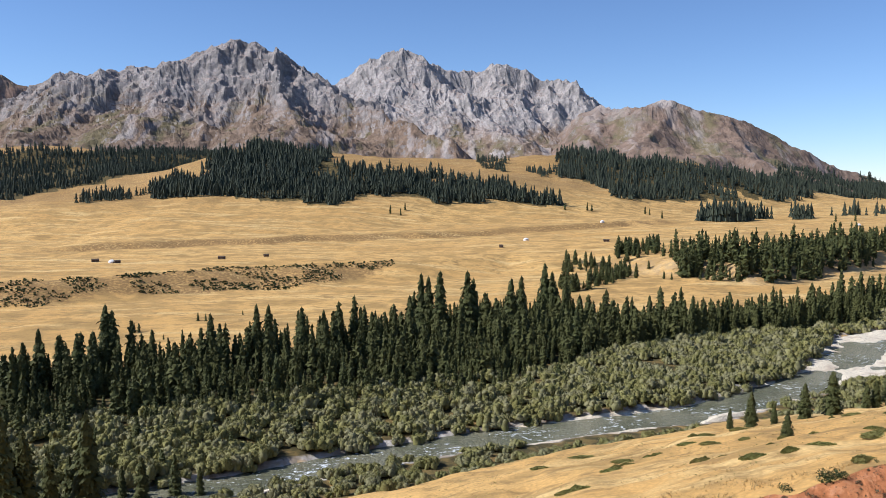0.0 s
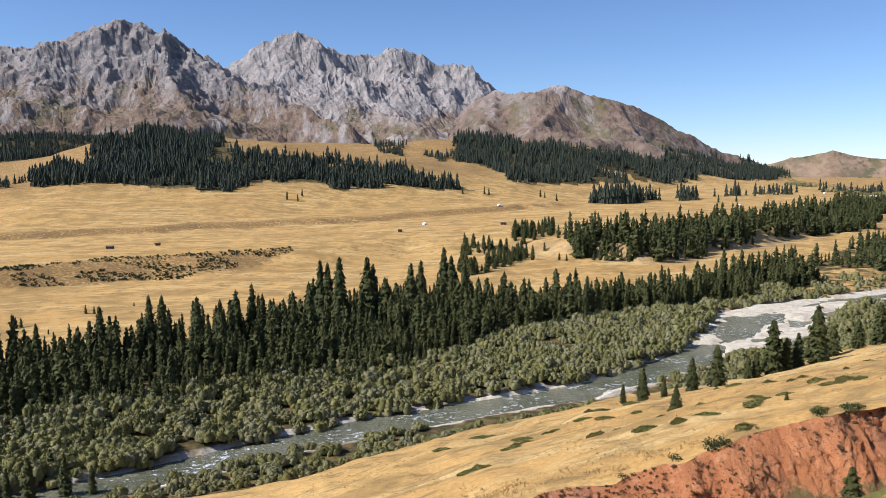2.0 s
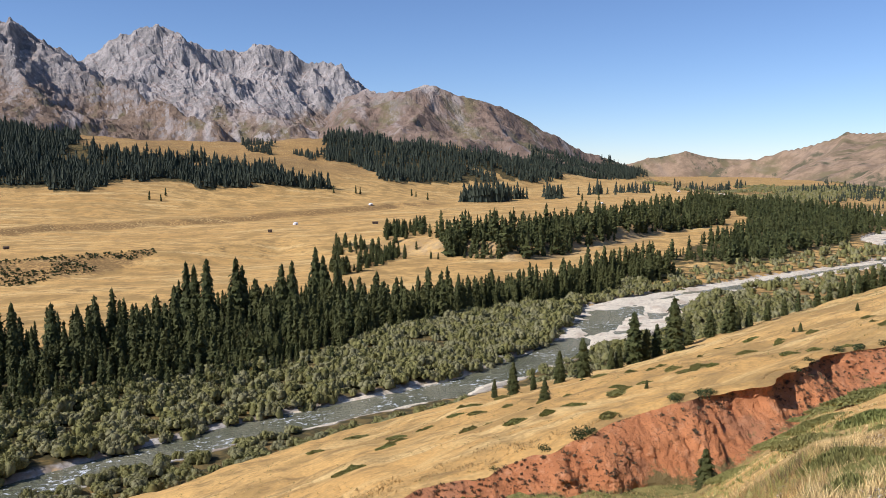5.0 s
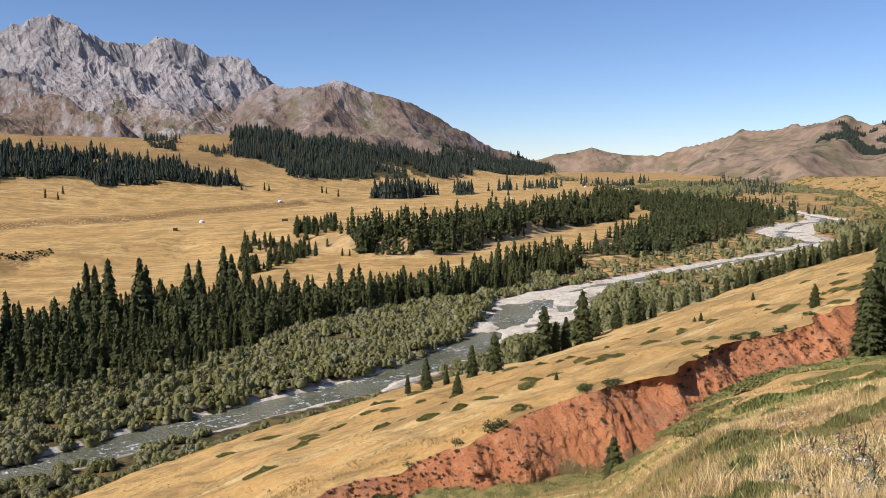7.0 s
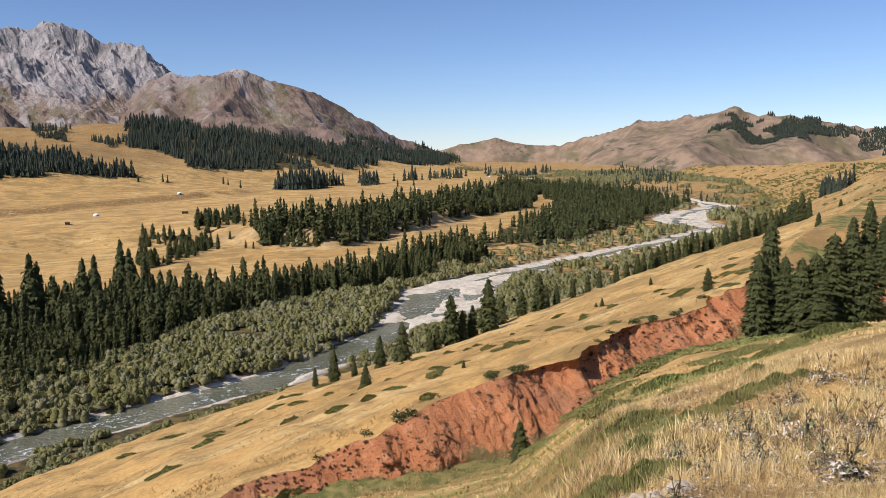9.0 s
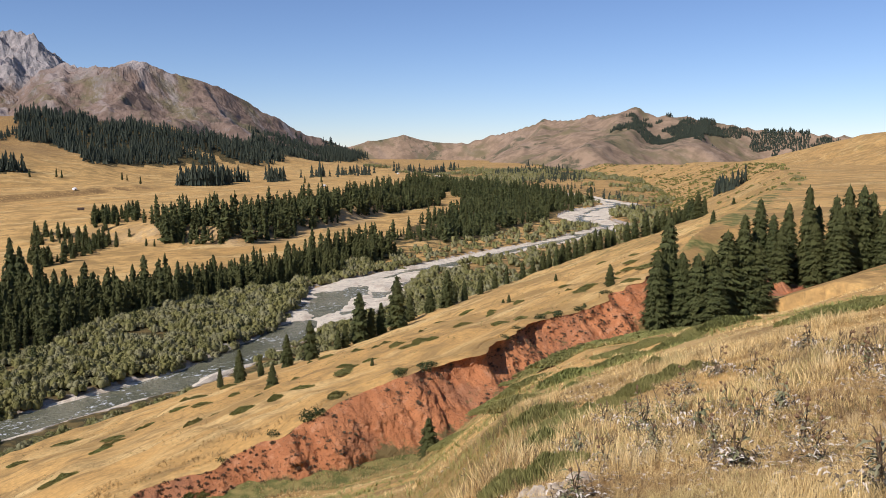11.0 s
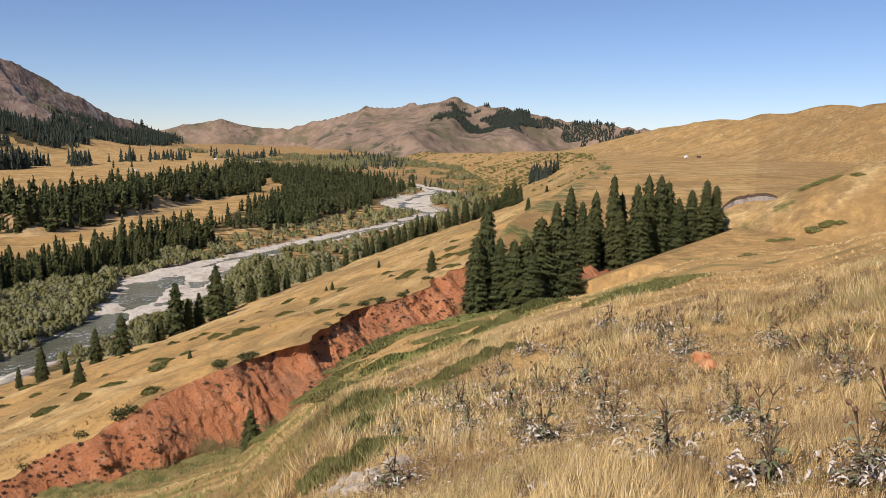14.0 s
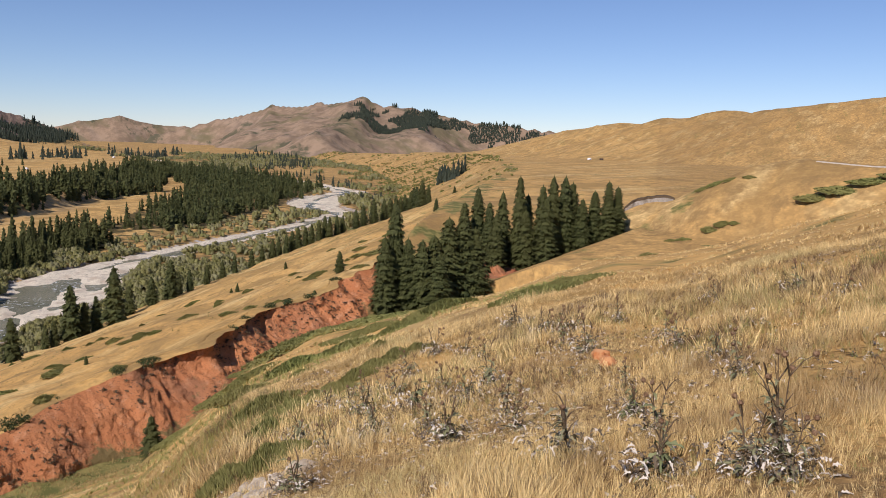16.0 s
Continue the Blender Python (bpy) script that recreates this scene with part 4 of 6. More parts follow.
BANK = [(19.3, 245, 5), (20.6, 262, 9), (22.0, 268, 5), (23.8, 272, 9), (25.4, 276, 11.5), (27.3, 292, 6.5), (27.8, 294, 7.5), (28.8, 298, 15.5), (29.6, 300, 9.5), (30.3, 304, 10), (31.4, 296, 16),
        (32.3, 315, 9), (33.7, 325, 9), (34.9, 337, 12.7), (35.4, 345, 8), (36.1, 349, 7.6), (37.2, 357, 7), (38.2, 380, 7), (39.0, 390, 7.5), (40.1, 400, 7.5), (40.8, 413, 8), (41.5, 418, 9), (41.9, 425, 9),
        (42.4, 420, 8.5), (42.8, 425, 9), (43.2, 440, 10), (43.7, 455, 9), (44.1, 450, 9), (44.6, 440, 9), (45.0, 445, 10), (45.3, 440, 9), (45.8, 445, 9), (46.2, 450, 8), (47.1, 455, 9), (47.6, 465, 10), (48.3, 470, 12),
        (49.0, 480, 11), (49.4, 560, 13), (49.8, 600, 15), (50.1, 640, 16), (50.4, 650, 17), (50.8, 640, 16), (51.2, 630, 17), (51.6, 500, 13), (50.6, 700, 19), (51.0, 720, 20), (51.5, 700, 19), (52.0, 690, 17)]
TALL = [(-1.5, 462, 35.2), (-1.0, 461, 33.4), (-0.2, 458, 37.1), (1.7, 458, 38.2), (2.1, 461, 33.4), (7.0, 523, 34.4), (7.5, 521, 29.6), (8.4, 519, 27.9), (4.7, 456, 34.0), (5.4, 455, 36.1), (-2.3, 432, 29.5), (-12.7, 399, 30.6), (-11.9, 398, 30.3), (-22.2, 409, 31.2), (-21.8, 408, 28.6), (-26.1, 401, 25.1), (-25.0, 387, 24.1), (-23.9, 392, 23.5), (-15.7, 389, 28.0), (-19.4, 386, 22.5), (-9.7, 406, 27.6), (-4.9, 404, 25.6), (-8.2, 405, 26.1), (14.0, 466, 24.2), (16.8, 476, 23.7), (9.2, 427, 24.6)]
BENCH_TREES = [(22.8, 191, 6.0), (38.8, 246, 2.8), (39.2, 245, 3.4), (42.4, 262, 2.5), (46.1, 186, 5.1), (44.4, 170, 4.4), (33.7, 101, 5.4), (29.7, 157, 1.8), (52.6, 318, 6), (53.8, 519, 5)]
NEAR_BANK = [(-28.4, 232, 33), (-27.2, 236, 28), (-25.8, 240, 22), (-23.6, 240, 31), (-24.6, 246, 20), (-20.3, 250, 16), (-18.2, 252, 15), (-16.6, 250, 11), (-21.5, 256, 12)]
TERRACE_TREES = [(-20.5, 495, 6.5), (-20.2, 497, 5.5), (-16.5, 522, 5.5), (-16.0, 519, 5.2), (-7.2, 550, 4.4), (-18.7, 468, 3), (-13.6, 541, 3), (13.9, 759, 8.0), (14.9, 702, 7), (15.4, 699, 6.5), (11.9, 788, 11.7), (12.5, 779, 13.2),
                 (13.2, 784, 11.2), (13.8, 800, 9.3), (14.3, 808, 8.3)]
LABELS["sapling"] = "small dark green spruce on the dry terrace"
LABELS["flood"] = "tall dark green spruce among riverside willows"
for az, d, h, w in GROVE:
    plant_spruce(*polar(az, d)[:2], h, 0.95 * w, GROVE_CROWNS, "near", "ravine grove", 0.4)
for az, d, h, w in CLUMP:
    plant_spruce(*polar(az, d)[:2], h, 0.95 * w, GROVE_CROWNS, "clump", "ravine grove", 0.4)
for az, d, h in BANK:
    plant_spruce(*polar(az, d)[:2], 1.25 * h, h * tree_rng.uniform(0.25, 0.33), NEAR_CROWNS, "bank", "bank spruces", 0.2)
for az, d, h in TALL:
    plant_spruce(*polar(az, d)[:2], h, h * tree_rng.uniform(0.14, 0.17), NEAR_CROWNS, "old", "valley wood", 0.3)
for az, d, h in BENCH_TREES:
    plant_spruce(*polar(az, d)[:2], h, h * tree_rng.uniform(0.26, 0.32), NEAR_CROWNS, "young", "bench spruces", 0.2)
for az, d, h in NEAR_BANK:
    plant_spruce(*polar(az, d)[:2], h, h * tree_rng.uniform(0.15, 0.19), NEAR_CROWNS, "flood", "bank spruces", 0.3)
for az, d, h in TERRACE_TREES:
    plant_spruce(*polar(az, d)[:2], h, h * tree_rng.uniform(0.2, 0.26), MID_CROWNS, "sapling", "terrace spruces", 0.2)
for zone, count, tall in GULLY_WOODS:
    stuff("spruce_row", "low band of dark spruces in a dry gully of the terrace", "forest", MID_SHAPES, in_zone(zone, count, tree_rng, 3.6, tall, -0.9, 3, 40, (0.2, 0.27)), SPRUCE, tree_rng)
for az, d, h in [(9.8, 1500, 15), (10.1, 1500, 13), (13.6, 1550, 15), (13.9, 1550, 12), (14.7, 1480, 14), (-3.6, 1305, 14), (-2.9, 1299, 12), (-2.6, 1340, 13), (8.3, 1480, 14), (25.2, 1500, 14), (26.3, 1520, 15)]:
    plant_spruce(*polar(az, d)[:2], h, h * tree_rng.uniform(0.16, 0.2), MID_CROWNS, "sapling", "terrace spruces", 0.2)
# -- the red bank of the ravine --
def build_red_bank():
    xs, vs = np.linspace(8, 152, 460), np.linspace(0, 1, 60)
    cy = top_y(xs)
    y_top = cy - 1.4 + 0.5 * fbm(xs, xs * 0, 4, 3, 6)
    z_top = ground_z(xs, cy + 1.8) + 0.1
    z_low = np.minimum(ground_z(xs, cy - 7) - 1.0, z_top - 0.6)
    tall = z_top - z_low
    X, Vv = np.meshgrid(xs, vs)
    reach = 0.95 * tall + 1.6
    shape = np.sin(np.pi * np.clip(Vv, 0, 1)) ** 0.7
    Z = z_low + tall * Vv ** 0.85
    slant = X + 0.35 * (Z - z_low)
    spurs = fbm(slant, 0.3 * Z, 17, 3, 13)
    gully = ridged(slant, 0.22 * Z, 8.5, 5, 12, 0.55)
    Y = y_top - reach * (1 - Vv) ** 1.35 - shape * (3.0 * spurs + 0.5 * gully + 0.7 * fbm(X, Z, 2.8, 4, 14) + 0.3 * fbm(X, Z, 0.9, 2, 15)) + 0.5 * shape
    lip_y = np.stack([y_top + 0.1, cy + 0.6, cy + 2.4])
    lip_z = np.stack([z_top + 0.05, z_top + 0.08, ground_z(xs, cy + 2.4) - 0.35])
    Y[-1] = y_top - 0.05 - 0.12 * np.abs(fbm(xs, xs * 0, 3, 2, 8))
    X, Y, Z = np.vstack([X, xs, xs, xs]), np.vstack([Y, lip_y]), np.vstack([Z, lip_z])
    me = mesh_of("red_earth_bank", np.stack([X, Y, Z], -1).reshape(-1, 3), grid_faces(len(vs) + 3, len(xs)), RED, False)
    me.materials.append(GROUND)
    turf = np.zeros((len(vs) + 2, len(xs) - 1), np.int32)
    turf[-3:] = 1
    me.polygons.foreach_set("material_index", turf.ravel())
    sod = np.zeros(X.shape)
    sod[-5:] = 0.4 * step(-0.2, 0.3, fbm(xs, 0 * xs, 6, 3, 5))
    attribute(me, "sod", sod.ravel())
    foot = np.zeros(X.shape)
    foot[:len(vs)] = np.clip(1 - 2.2 * vs, 0, 1)[:, None]
    attribute(me, "foot", foot.ravel())
    rng = np.random.default_rng(4)
    i, j = rng.integers(4, 58, 1900), rng.integers(10, 450, 1900)
    keep = fbm(X[i, j], Z[i, j], 9, 2, 9) > 0.0
    i, j = i[keep], j[keep]
    size = 0.12 + 0.42 * rng.random(len(i)) ** 2
    global BANK_TUFTS
    BANK_TUFTS = np.column_stack([X[i, j], Y[i, j], Z[i, j] - 0.1, size, size])
    tagged(new("red_earth_bank", me), "eroded bank of bare red earth with rills and a turf lip", "earth bank", kind="structure")


build_red_bank()


# -- shrubs --
def leafy(rng, leaves, lobes, size, flat=0.0):
    """A bush one metre in half width and one high: rounded lobes of small leaf sprays, open between them."""
    V, F = [], []
    C = [(rng.uniform(-0.55, 0.55), rng.uniform(-0.55, 0.55), rng.uniform(0.3, 0.68)) for _ in range(lobes)]
    R = [rng.uniform(0.28, 0.5) for _ in range(lobes)]
    for _ in range(leaves):
        k = rng.integers(lobes)
        n = rng.normal(size=3)
        n /= np.linalg.norm(n)
        p = np.array(C[k]) + n * R[k] * rng.uniform(0.75, 1.08) * np.array([1, 1, 0.75])
        p[2] = max(p[2], 0.02)
        a = np.cross(n, rng.normal(size=3))
        a /= np.linalg.norm(a)
        b = np.cross(n, a) + n * rng.uniform(-0.35, 0.35)
        s = size * rng.uniform(0.6, 1.3)
        V += [p - a * s, p + a * s, p + b * s * 1.5 + np.array([0, 0, s * 0.5])]
        F.append((len(V) - 3, len(V) - 2, len(V) - 1))
    return np.array(V), np.array(F)


def stems(rng, count):
    V, F = [], []
    for k in range(count):
        a, r = rng.uniform(0, 6.28), rng.uniform(0.2, 0.6)
        top = np.array([math.cos(a) * r, math.sin(a) * r, rng.uniform(0.45, 0.75)])
        for q in range(3):
            c = q * 2.094
            V += [np.array([0.03 * math.cos(c), 0.03 * math.sin(c), -0.05]) + 0.12 * np.array([math.cos(a), math.sin(a), 0])]
        V += [top]
        n = len(V)
        F += [(n - 4, n - 3, n - 1), (n - 3, n - 2, n - 1), (n - 2, n - 4, n - 1)]
    return np.array(V), np.array(F)


def lumpy(rng, lobes, sides, leaves, size):
    """A rounded shrub of uneven lobes of foliage with loose sprays round them."""
    V, F, C, R = [], [], [], []
    for k in range(lobes):
        a, q = 2.4 * k + rng.uniform(-0.4, 0.4), 0.62 * math.sqrt(k / max(1, lobes - 1))
        c, r = np.array([q * math.cos(a), q * math.sin(a), rng.uniform(0.34, 0.62) * (1.1 - 0.45 * q)]), rng.uniform(0.26, 0.46)
        C.append(c)
        R.append(r)
        n, rings = len(V), max(3, sides // 2)
        V.append(c + [0, 0, r * 0.95])
        for i in range(1, rings + 1):
            th = 2.3 * i / rings
            for j in range(sides):
                ph = 6.283 * (j + 0.5 * (i % 2)) / sides
                d = np.array([math.sin(th) * math.cos(ph), math.sin(th) * math.sin(ph), 0.95 * math.cos(th)])
                V.append(c + d * r * rng.uniform(0.66, 1.28))
        F += [(n, n + 1 + j, n + 1 + (j + 1) % sides) for j in range(sides)]
        for i in range(rings - 1):
            for j in range(sides):
                a0, b0 = n + 1 + i * sides + j, n + 1 + i * sides + (j + 1) % sides
                F += [(a0, a0 + sides, b0), (b0, a0 + sides, b0 + sides)]
    for _ in range(leaves):
        k, n = rng.integers(lobes), rng.normal(size=3)
        n /= np.linalg.norm(n)
        n[2] = abs(n[2]) * 0.9
        p = C[k] + n * R[k] * rng.uniform(0.9, 1.2)
        a = np.cross(n, rng.normal(size=3))
        a /= np.linalg.norm(a)
        V += [p - a * size, p + a * size, p + n * size * 1.8 + np.array([0, 0, size])]
        F.append((len(V) - 3, len(V) - 2, len(V) - 1))
    return np.array(V), np.array(F)


bush_rng = np.random.default_rng(23)
WILLOWS = [lumpy(bush_rng, 11, 7, 620, 0.042) for _ in range(6)]
THICKET = [lumpy(bush_rng, 6, 5, 100, 0.06) for _ in range(6)]
FAR_WILLOWS = [lumpy(bush_rng, 3, 5, 10, 0.12) for _ in range(5)]
WILLOW_CROWNS = [mesh_of("crown", *w, WILLOW, True) for w in WILLOWS]
WILLOW_STEMS = mesh_of("stem", *stems(bush_rng, 7), BARK)
LOW_BUSHES = [leafy(bush_rng, 46, 5, 0.22) for _ in range(5)]


def willow_places():
    """On the flats by the river, between the wood and the bench."""
    rng, got, cells = np.random.default_rng(31), [], {}
    x = np.concatenate([rng.uniform(-260, 330, 26000), rng.uniform(250, 1700, 34000)])
    y = np.concatenate([rng.uniform(150, 560, 26000), rng.uniform(380, 2200, 34000)])
    d, _, side = near_line(x, y, RIVER)
    bed = np.interp(x, *BED)
    far = np.hypot(x, y)
    edge = np.interp(x, BENCH_X, EDGE_Y)
    in_wood = inside(x, y, VALLEY_WOOD) | inside(x, y, RIVER_WOOD)
    wide = np.interp(x, [-260, 100, 200, 260, 700, 900, 1700], [150, 150, 90, 60, 70, 130, 260])
    ok = (d > bed + 0.5) & ~in_wood & (((side > 0) & (d < wide)) | ((side < 0) & (y > edge + 14) & (d < 420)))
    ok &= ~((side < 0) & (x > 28) & (x < 125) & (d < bed + 16))
    ok &= (far < 900) | (fbm(x, y, 130, 2, 77) > 0.08)
    ok &= (fbm(x, y, 24, 2, 78) > -0.75)
    for X, Y, r in zip(x[ok], y[ok], far[ok]):
        gap = 4.3 if r < 480 else 5.4 if r < 800 else 9
        key = (gap, int(X / gap), int(Y / gap))
        if key not in cells:
            cells[key] = 1
            w = rng.uniform(2.2, 5.2) * (1 if r < 800 else 1.5)
            if X < 170 and Y < np.interp(X, [p[0] for p in RIVER], [p[1] for p in RIVER]):
                w *= 0.62
            got.append((X, Y, 0, w, w * rng.uniform(0.85, 1.35)))
    G = np.array(got)
    G[:, 2] = ground_z(G[:, 0], G[:, 1]) - 0.2
    return G


willow = willow_places()
by_distance = np.argsort(np.hypot(willow[:, 0], willow[:, 1]))
for x, y, z, w, h in willow[by_distance[:290]]:
    shrub = new("willow_shrub")
    shrub.matrix_world = Matrix.Translation((x, y, z)) @ pose(0, 0, 0, 0, 0, bush_rng.uniform(0, 360)) @ Matrix.Diagonal((w, w, h, 1))
    part("crown", WILLOW_CROWNS[bush_rng.integers(6)], shrub)
    part("stem", WILLOW_STEMS, shrub)
    tagged(shrub, "rounded grey-green willow shrub on the river flats", "shrub", "river willows")
rest = willow[by_distance[290:]]
close = np.hypot(rest[:, 0], rest[:, 1]) < 620
stuff("willow_thicket", "thicket of grey-green willows along the river", "shrubs", THICKET, rest[close], WILLOW, bush_rng, 0.0, True)
stuff("willow_thicket", "distant grey-green willow scrub on the valley floor", "shrubs", FAR_WILLOWS, rest[~close], WILLOW, bush_rng, 0.0, True)


def bushes_in(zone, count, rng, gap, sizes, thin, seed, clump):
    B = in_zone(zone, count, rng, gap, sizes, thin, seed, clump)
    B[:, 3] = B[:, 4] * rng.uniform(0.7, 1.3, len(B))
    return B


stuff("bank_tufts", "small tufts and clods on the red bank", "weeds", LOW_BUSHES, BANK_TUFTS, DEAD_WEED, bush_rng)


def side_scrub(count, rng):
    """Scrub in slanting stripes on the side of the valley, thinner near the standpoint."""
    x, u = 250 + 1750 * rng.random(count) ** 0.8, rng.uniform(-0.05, 1.35, count)
    cy, ey = top_y(x), np.interp(x, BENCH_X, EDGE_Y)
    y = cy + (ey - cy) * u + rng.normal(0, 8, count)
    r = np.hypot(x, y)
    ok = (fbm(0.8 * x + 0.6 * y, 0.25 * (0.8 * y - 0.6 * x), 34, 3, 16) > 0.25 - 0.75 * step(0.35, 1.15, u) - 0.25 * step(500, 1200, r)) & (r > 330)
    x, y, r = x[ok], y[ok], r[ok]
    h = rng.uniform(0.6, 1.9, len(x)) * (1 + 0.8 * step(500, 1500, r))
    return np.column_stack([x, y, ground_z(x, y) - 0.2, h * rng.uniform(0.8, 1.5, len(x)), h])


SMALL_BUSHES = [leafy(bush_rng, 24, 4, 0.3) for _ in range(6)]
stuff("terrace_scrub", "dark juniper scrub dotted over the brown terrace slope", "shrubs", SMALL_BUSHES, bushes_in(BRUSH, 1500, bush_rng, 2.6, (0.5, 2.0), -0.22, 15, 26), JUNIPER_DARK, bush_rng)
stuff("slope_scrub", "dark green scrub in stripes on the valley side", "shrubs", SMALL_BUSHES, side_scrub(4200, bush_rng), JUNIPER, bush_rng)
FLATS_TREES = [(39, 2000), (44, 1500), (47.5, 1200), (49, 1350), (46.5, 1700), (44, 2300), (40, 2900), (38, 2600)]
stuff("spruce_wood", "scattered dark spruces on the far valley flats", "forest", FAR_SHAPES, in_zone(FLATS_TREES, 420, bush_rng, 10, (10, 20), 0.15, 18, 120, FULL), HAZED_SPRUCE, bush_rng)
stuff("spruce_row", "dark spruces below the plateau edge", "forest", FAR_SHAPES, in_zone([(52.4, 950), (54.2, 900), (54.2, 940), (52.6, 1020)], 50, bush_rng, 5, (12, 20), -0.9, 19, 60, FULL), HAZED_SPRUCE, bush_rng)
stuff("spruce_row", "dark clump of spruces on the plateau rim", "forest", FAR_SHAPES, in_zone([(47.0, 1080), (48.4, 1060), (48.5, 1090), (47.1, 1115)], 40, bush_rng, 4, (7, 11), -0.9, 19, 60, FULL), HAZED_SPRUCE, bush_rng)


YOUNG = [(-26, 262), (-22.5, 275), (-19, 268), (-17, 285), (-14.5, 280), (-13, 295), (-24, 290), (-20.5, 300), (-10, 300), (-11.5, 312), (-7, 318), (-3, 325), (1, 330), (6, 350), (-27.5, 285), (-15.8, 300), (8, 372), (3.5, 338),
         (-9, 325), (-5, 335), (-18.3, 308), (-23, 303), (11, 400), (14, 425), (18, 455), (-1, 338), (-12.4, 325)]
LABELS["flat"] = "young green spruce among the willows"
for az, d in YOUNG:
    h = bush_rng.uniform(5, 10)
    plant_spruce(*polar(az, d)[:2], h, h * 0.24, MID_CROWNS, "flat", "flood plain spruces", 0.2)
AUTUMN = [mesh_of("crown", *w, AUTUMN_LEAF) for w in THICKET[:3]]
for az, d in [(-4, 352), (-1.5, 357), (12.5, 470), (14.2, 478), (15.5, 490), (9, 430), (-12, 335), (23.5, 500), (24.5, 505), (22.8, 492), (2.5, 360), (-8, 356), (17, 496)]:
    shrub, w = new("autumn_shrub"), bush_rng.uniform(1.4, 2.4)
    x, y, _ = polar(az, d)
    shrub.matrix_world = Matrix.Translation((x, y, float(ground_z(x, y)) - 0.1)) @ Matrix.Diagonal((w, w, w * 1.3, 1))
    part("crown", AUTUMN[bush_rng.integers(3)], shrub)
    part("stem", WILLOW_STEMS, shrub)
    tagged(shrub, "yellowing autumn shrub at the edge of the spruce wood", "shrub", "autumn shrubs")


# -- bushes clinging to the lip of the red bank: x, size --
EDGE_BUSH = [mesh_of("bush", *leafy(bush_rng, 420, 9, 0.075), JUNIPER_DARK) for _ in range(3)]
for x, size in [(46.5, 1.5), (51.5, 2.0), (53.5, 1.7), (69, 1.5), (74, 1.7), (75.5, 1.3), (108, 1.6), (112, 1.8), (117, 1.5), (60, 0.9), (93, 1.2), (99, 1.3), (128, 1.5), (39, 1.0)]:
    y = float(top_y(np.array(float(x)))) - 0.5
    bush = new("bush", EDGE_BUSH[bush_rng.integers(3)])
    bush.matrix_world = Matrix.Translation((x, y, float(ground_z(x, y + 2.2)) - 0.5)) @ pose(0, 0, 0, 0, 0, bush_rng.uniform(0, 360)) @ Matrix.Diagonal((size, size, size * 0.95, 1))
    tagged(bush, "dark green bush hanging on the red bank's edge", "shrub", "bank bushes")


# -- creeping juniper: bearing, distance, half length, half width --
def juniper_shape(rng, sprays, fine):
    """A low spreading shrub: a dome of short sprays of uneven height over a dense heart."""
    def top(a, r):
        edge = 0.78 + 0.16 * np.sin(3 * a + 1) * np.sin(2 * a) + 0.08 * np.sin(7 * a + 2)
        q = r / edge
        return edge, np.sqrt(np.maximum(0.0, 1 - q * q)) * (0.72 + 0.28 * np.sin(5 * r * np.cos(a) + 2) * np.cos(4 * r * np.sin(a)))
    rings, sides = 4, 12
    V, F = [(0, 0, 0.72 * float(top(0.0, 0.0)[1]))], []
    for i in range(1, rings + 1):
        for j in range(sides):
            a = 6.283 * (j + 0.5 * (i % 2)) / sides
            r = float(top(a, 0.0)[0]) * 0.95 * i / rings
            V.append((r * math.cos(a), r * math.sin(a), 0.72 * float(top(a, r)[1]) - (0.3 if i == rings else 0)))
    F += [(0, 1 + j, 1 + (j + 1) % sides) for j in range(sides)]
    for i in range(rings - 1):
        for j in range(sides):
            a, b = 1 + i * sides + j, 1 + i * sides + (j + 1) % sides
            F += [(a, a + sides, b), (b, a + sides, b + sides)]
    a = rng.uniform(0, 6.283, sprays)
    r = np.sqrt(rng.random(sprays)) * top(a, 0)[0]
    up = 0.75 * top(a, r)[1] + rng.uniform(0.0, 0.3, sprays)
    base = np.stack([r * np.cos(a), r * np.sin(a), up - 0.22], -1)
    b = rng.uniform(0, 6.283, sprays)
    d = np.stack([np.cos(b), np.sin(b), 0 * b], -1) * fine
    tip = base + np.stack([rng.normal(0, 1.3 * fine, sprays), rng.normal(0, 1.3 * fine, sprays), rng.uniform(0.15, 0.3, sprays)], -1)
    T = np.stack([base - d, base + d, tip], 1).reshape(-1, 3)
    return np.vstack([np.array(V), T]), np.vstack([np.array(F), len(V) + np.arange(3 * sprays).reshape(-1, 3)])


MAT_SHAPES = [mesh_of("juniper_mat", *juniper_shape(bush_rng, 800, 0.055), JUNIPER) for _ in range(5)]
BIG_MAT_SHAPES = [mesh_of("juniper_mat", *juniper_shape(bush_rng, 3600, 0.024), JUNIPER_GREEN) for _ in range(3)]


def lay_mat(az, d, long, wide, tall, turn, shapes, label):
    x, y, _ = polar(az, d)
    z, e = float(ground_z(x, y)), 0.6
    gx, gy = float(ground_z(x + e, y) - z) / e, float(ground_z(x, y + e) - z) / e
    lie = Matrix(((1, 0, 0, 0), (0, 1, 0, 0), (max(-0.8, min(0.8, gx)), max(-0.8, min(0.8, gy)), 1, 0), (0, 0, 0, 1)))
    ob = new("juniper_mat", shapes[bush_rng.integers(len(shapes))])
    ob.matrix_world = Matrix.Translation((x, y, z - 0.05)) @ lie @ pose(0, 0, 0, 0, 0, turn) @ Matrix.Diagonal((long, wide, tall, 1))
    tagged(ob, label, "shrub", "juniper mats")


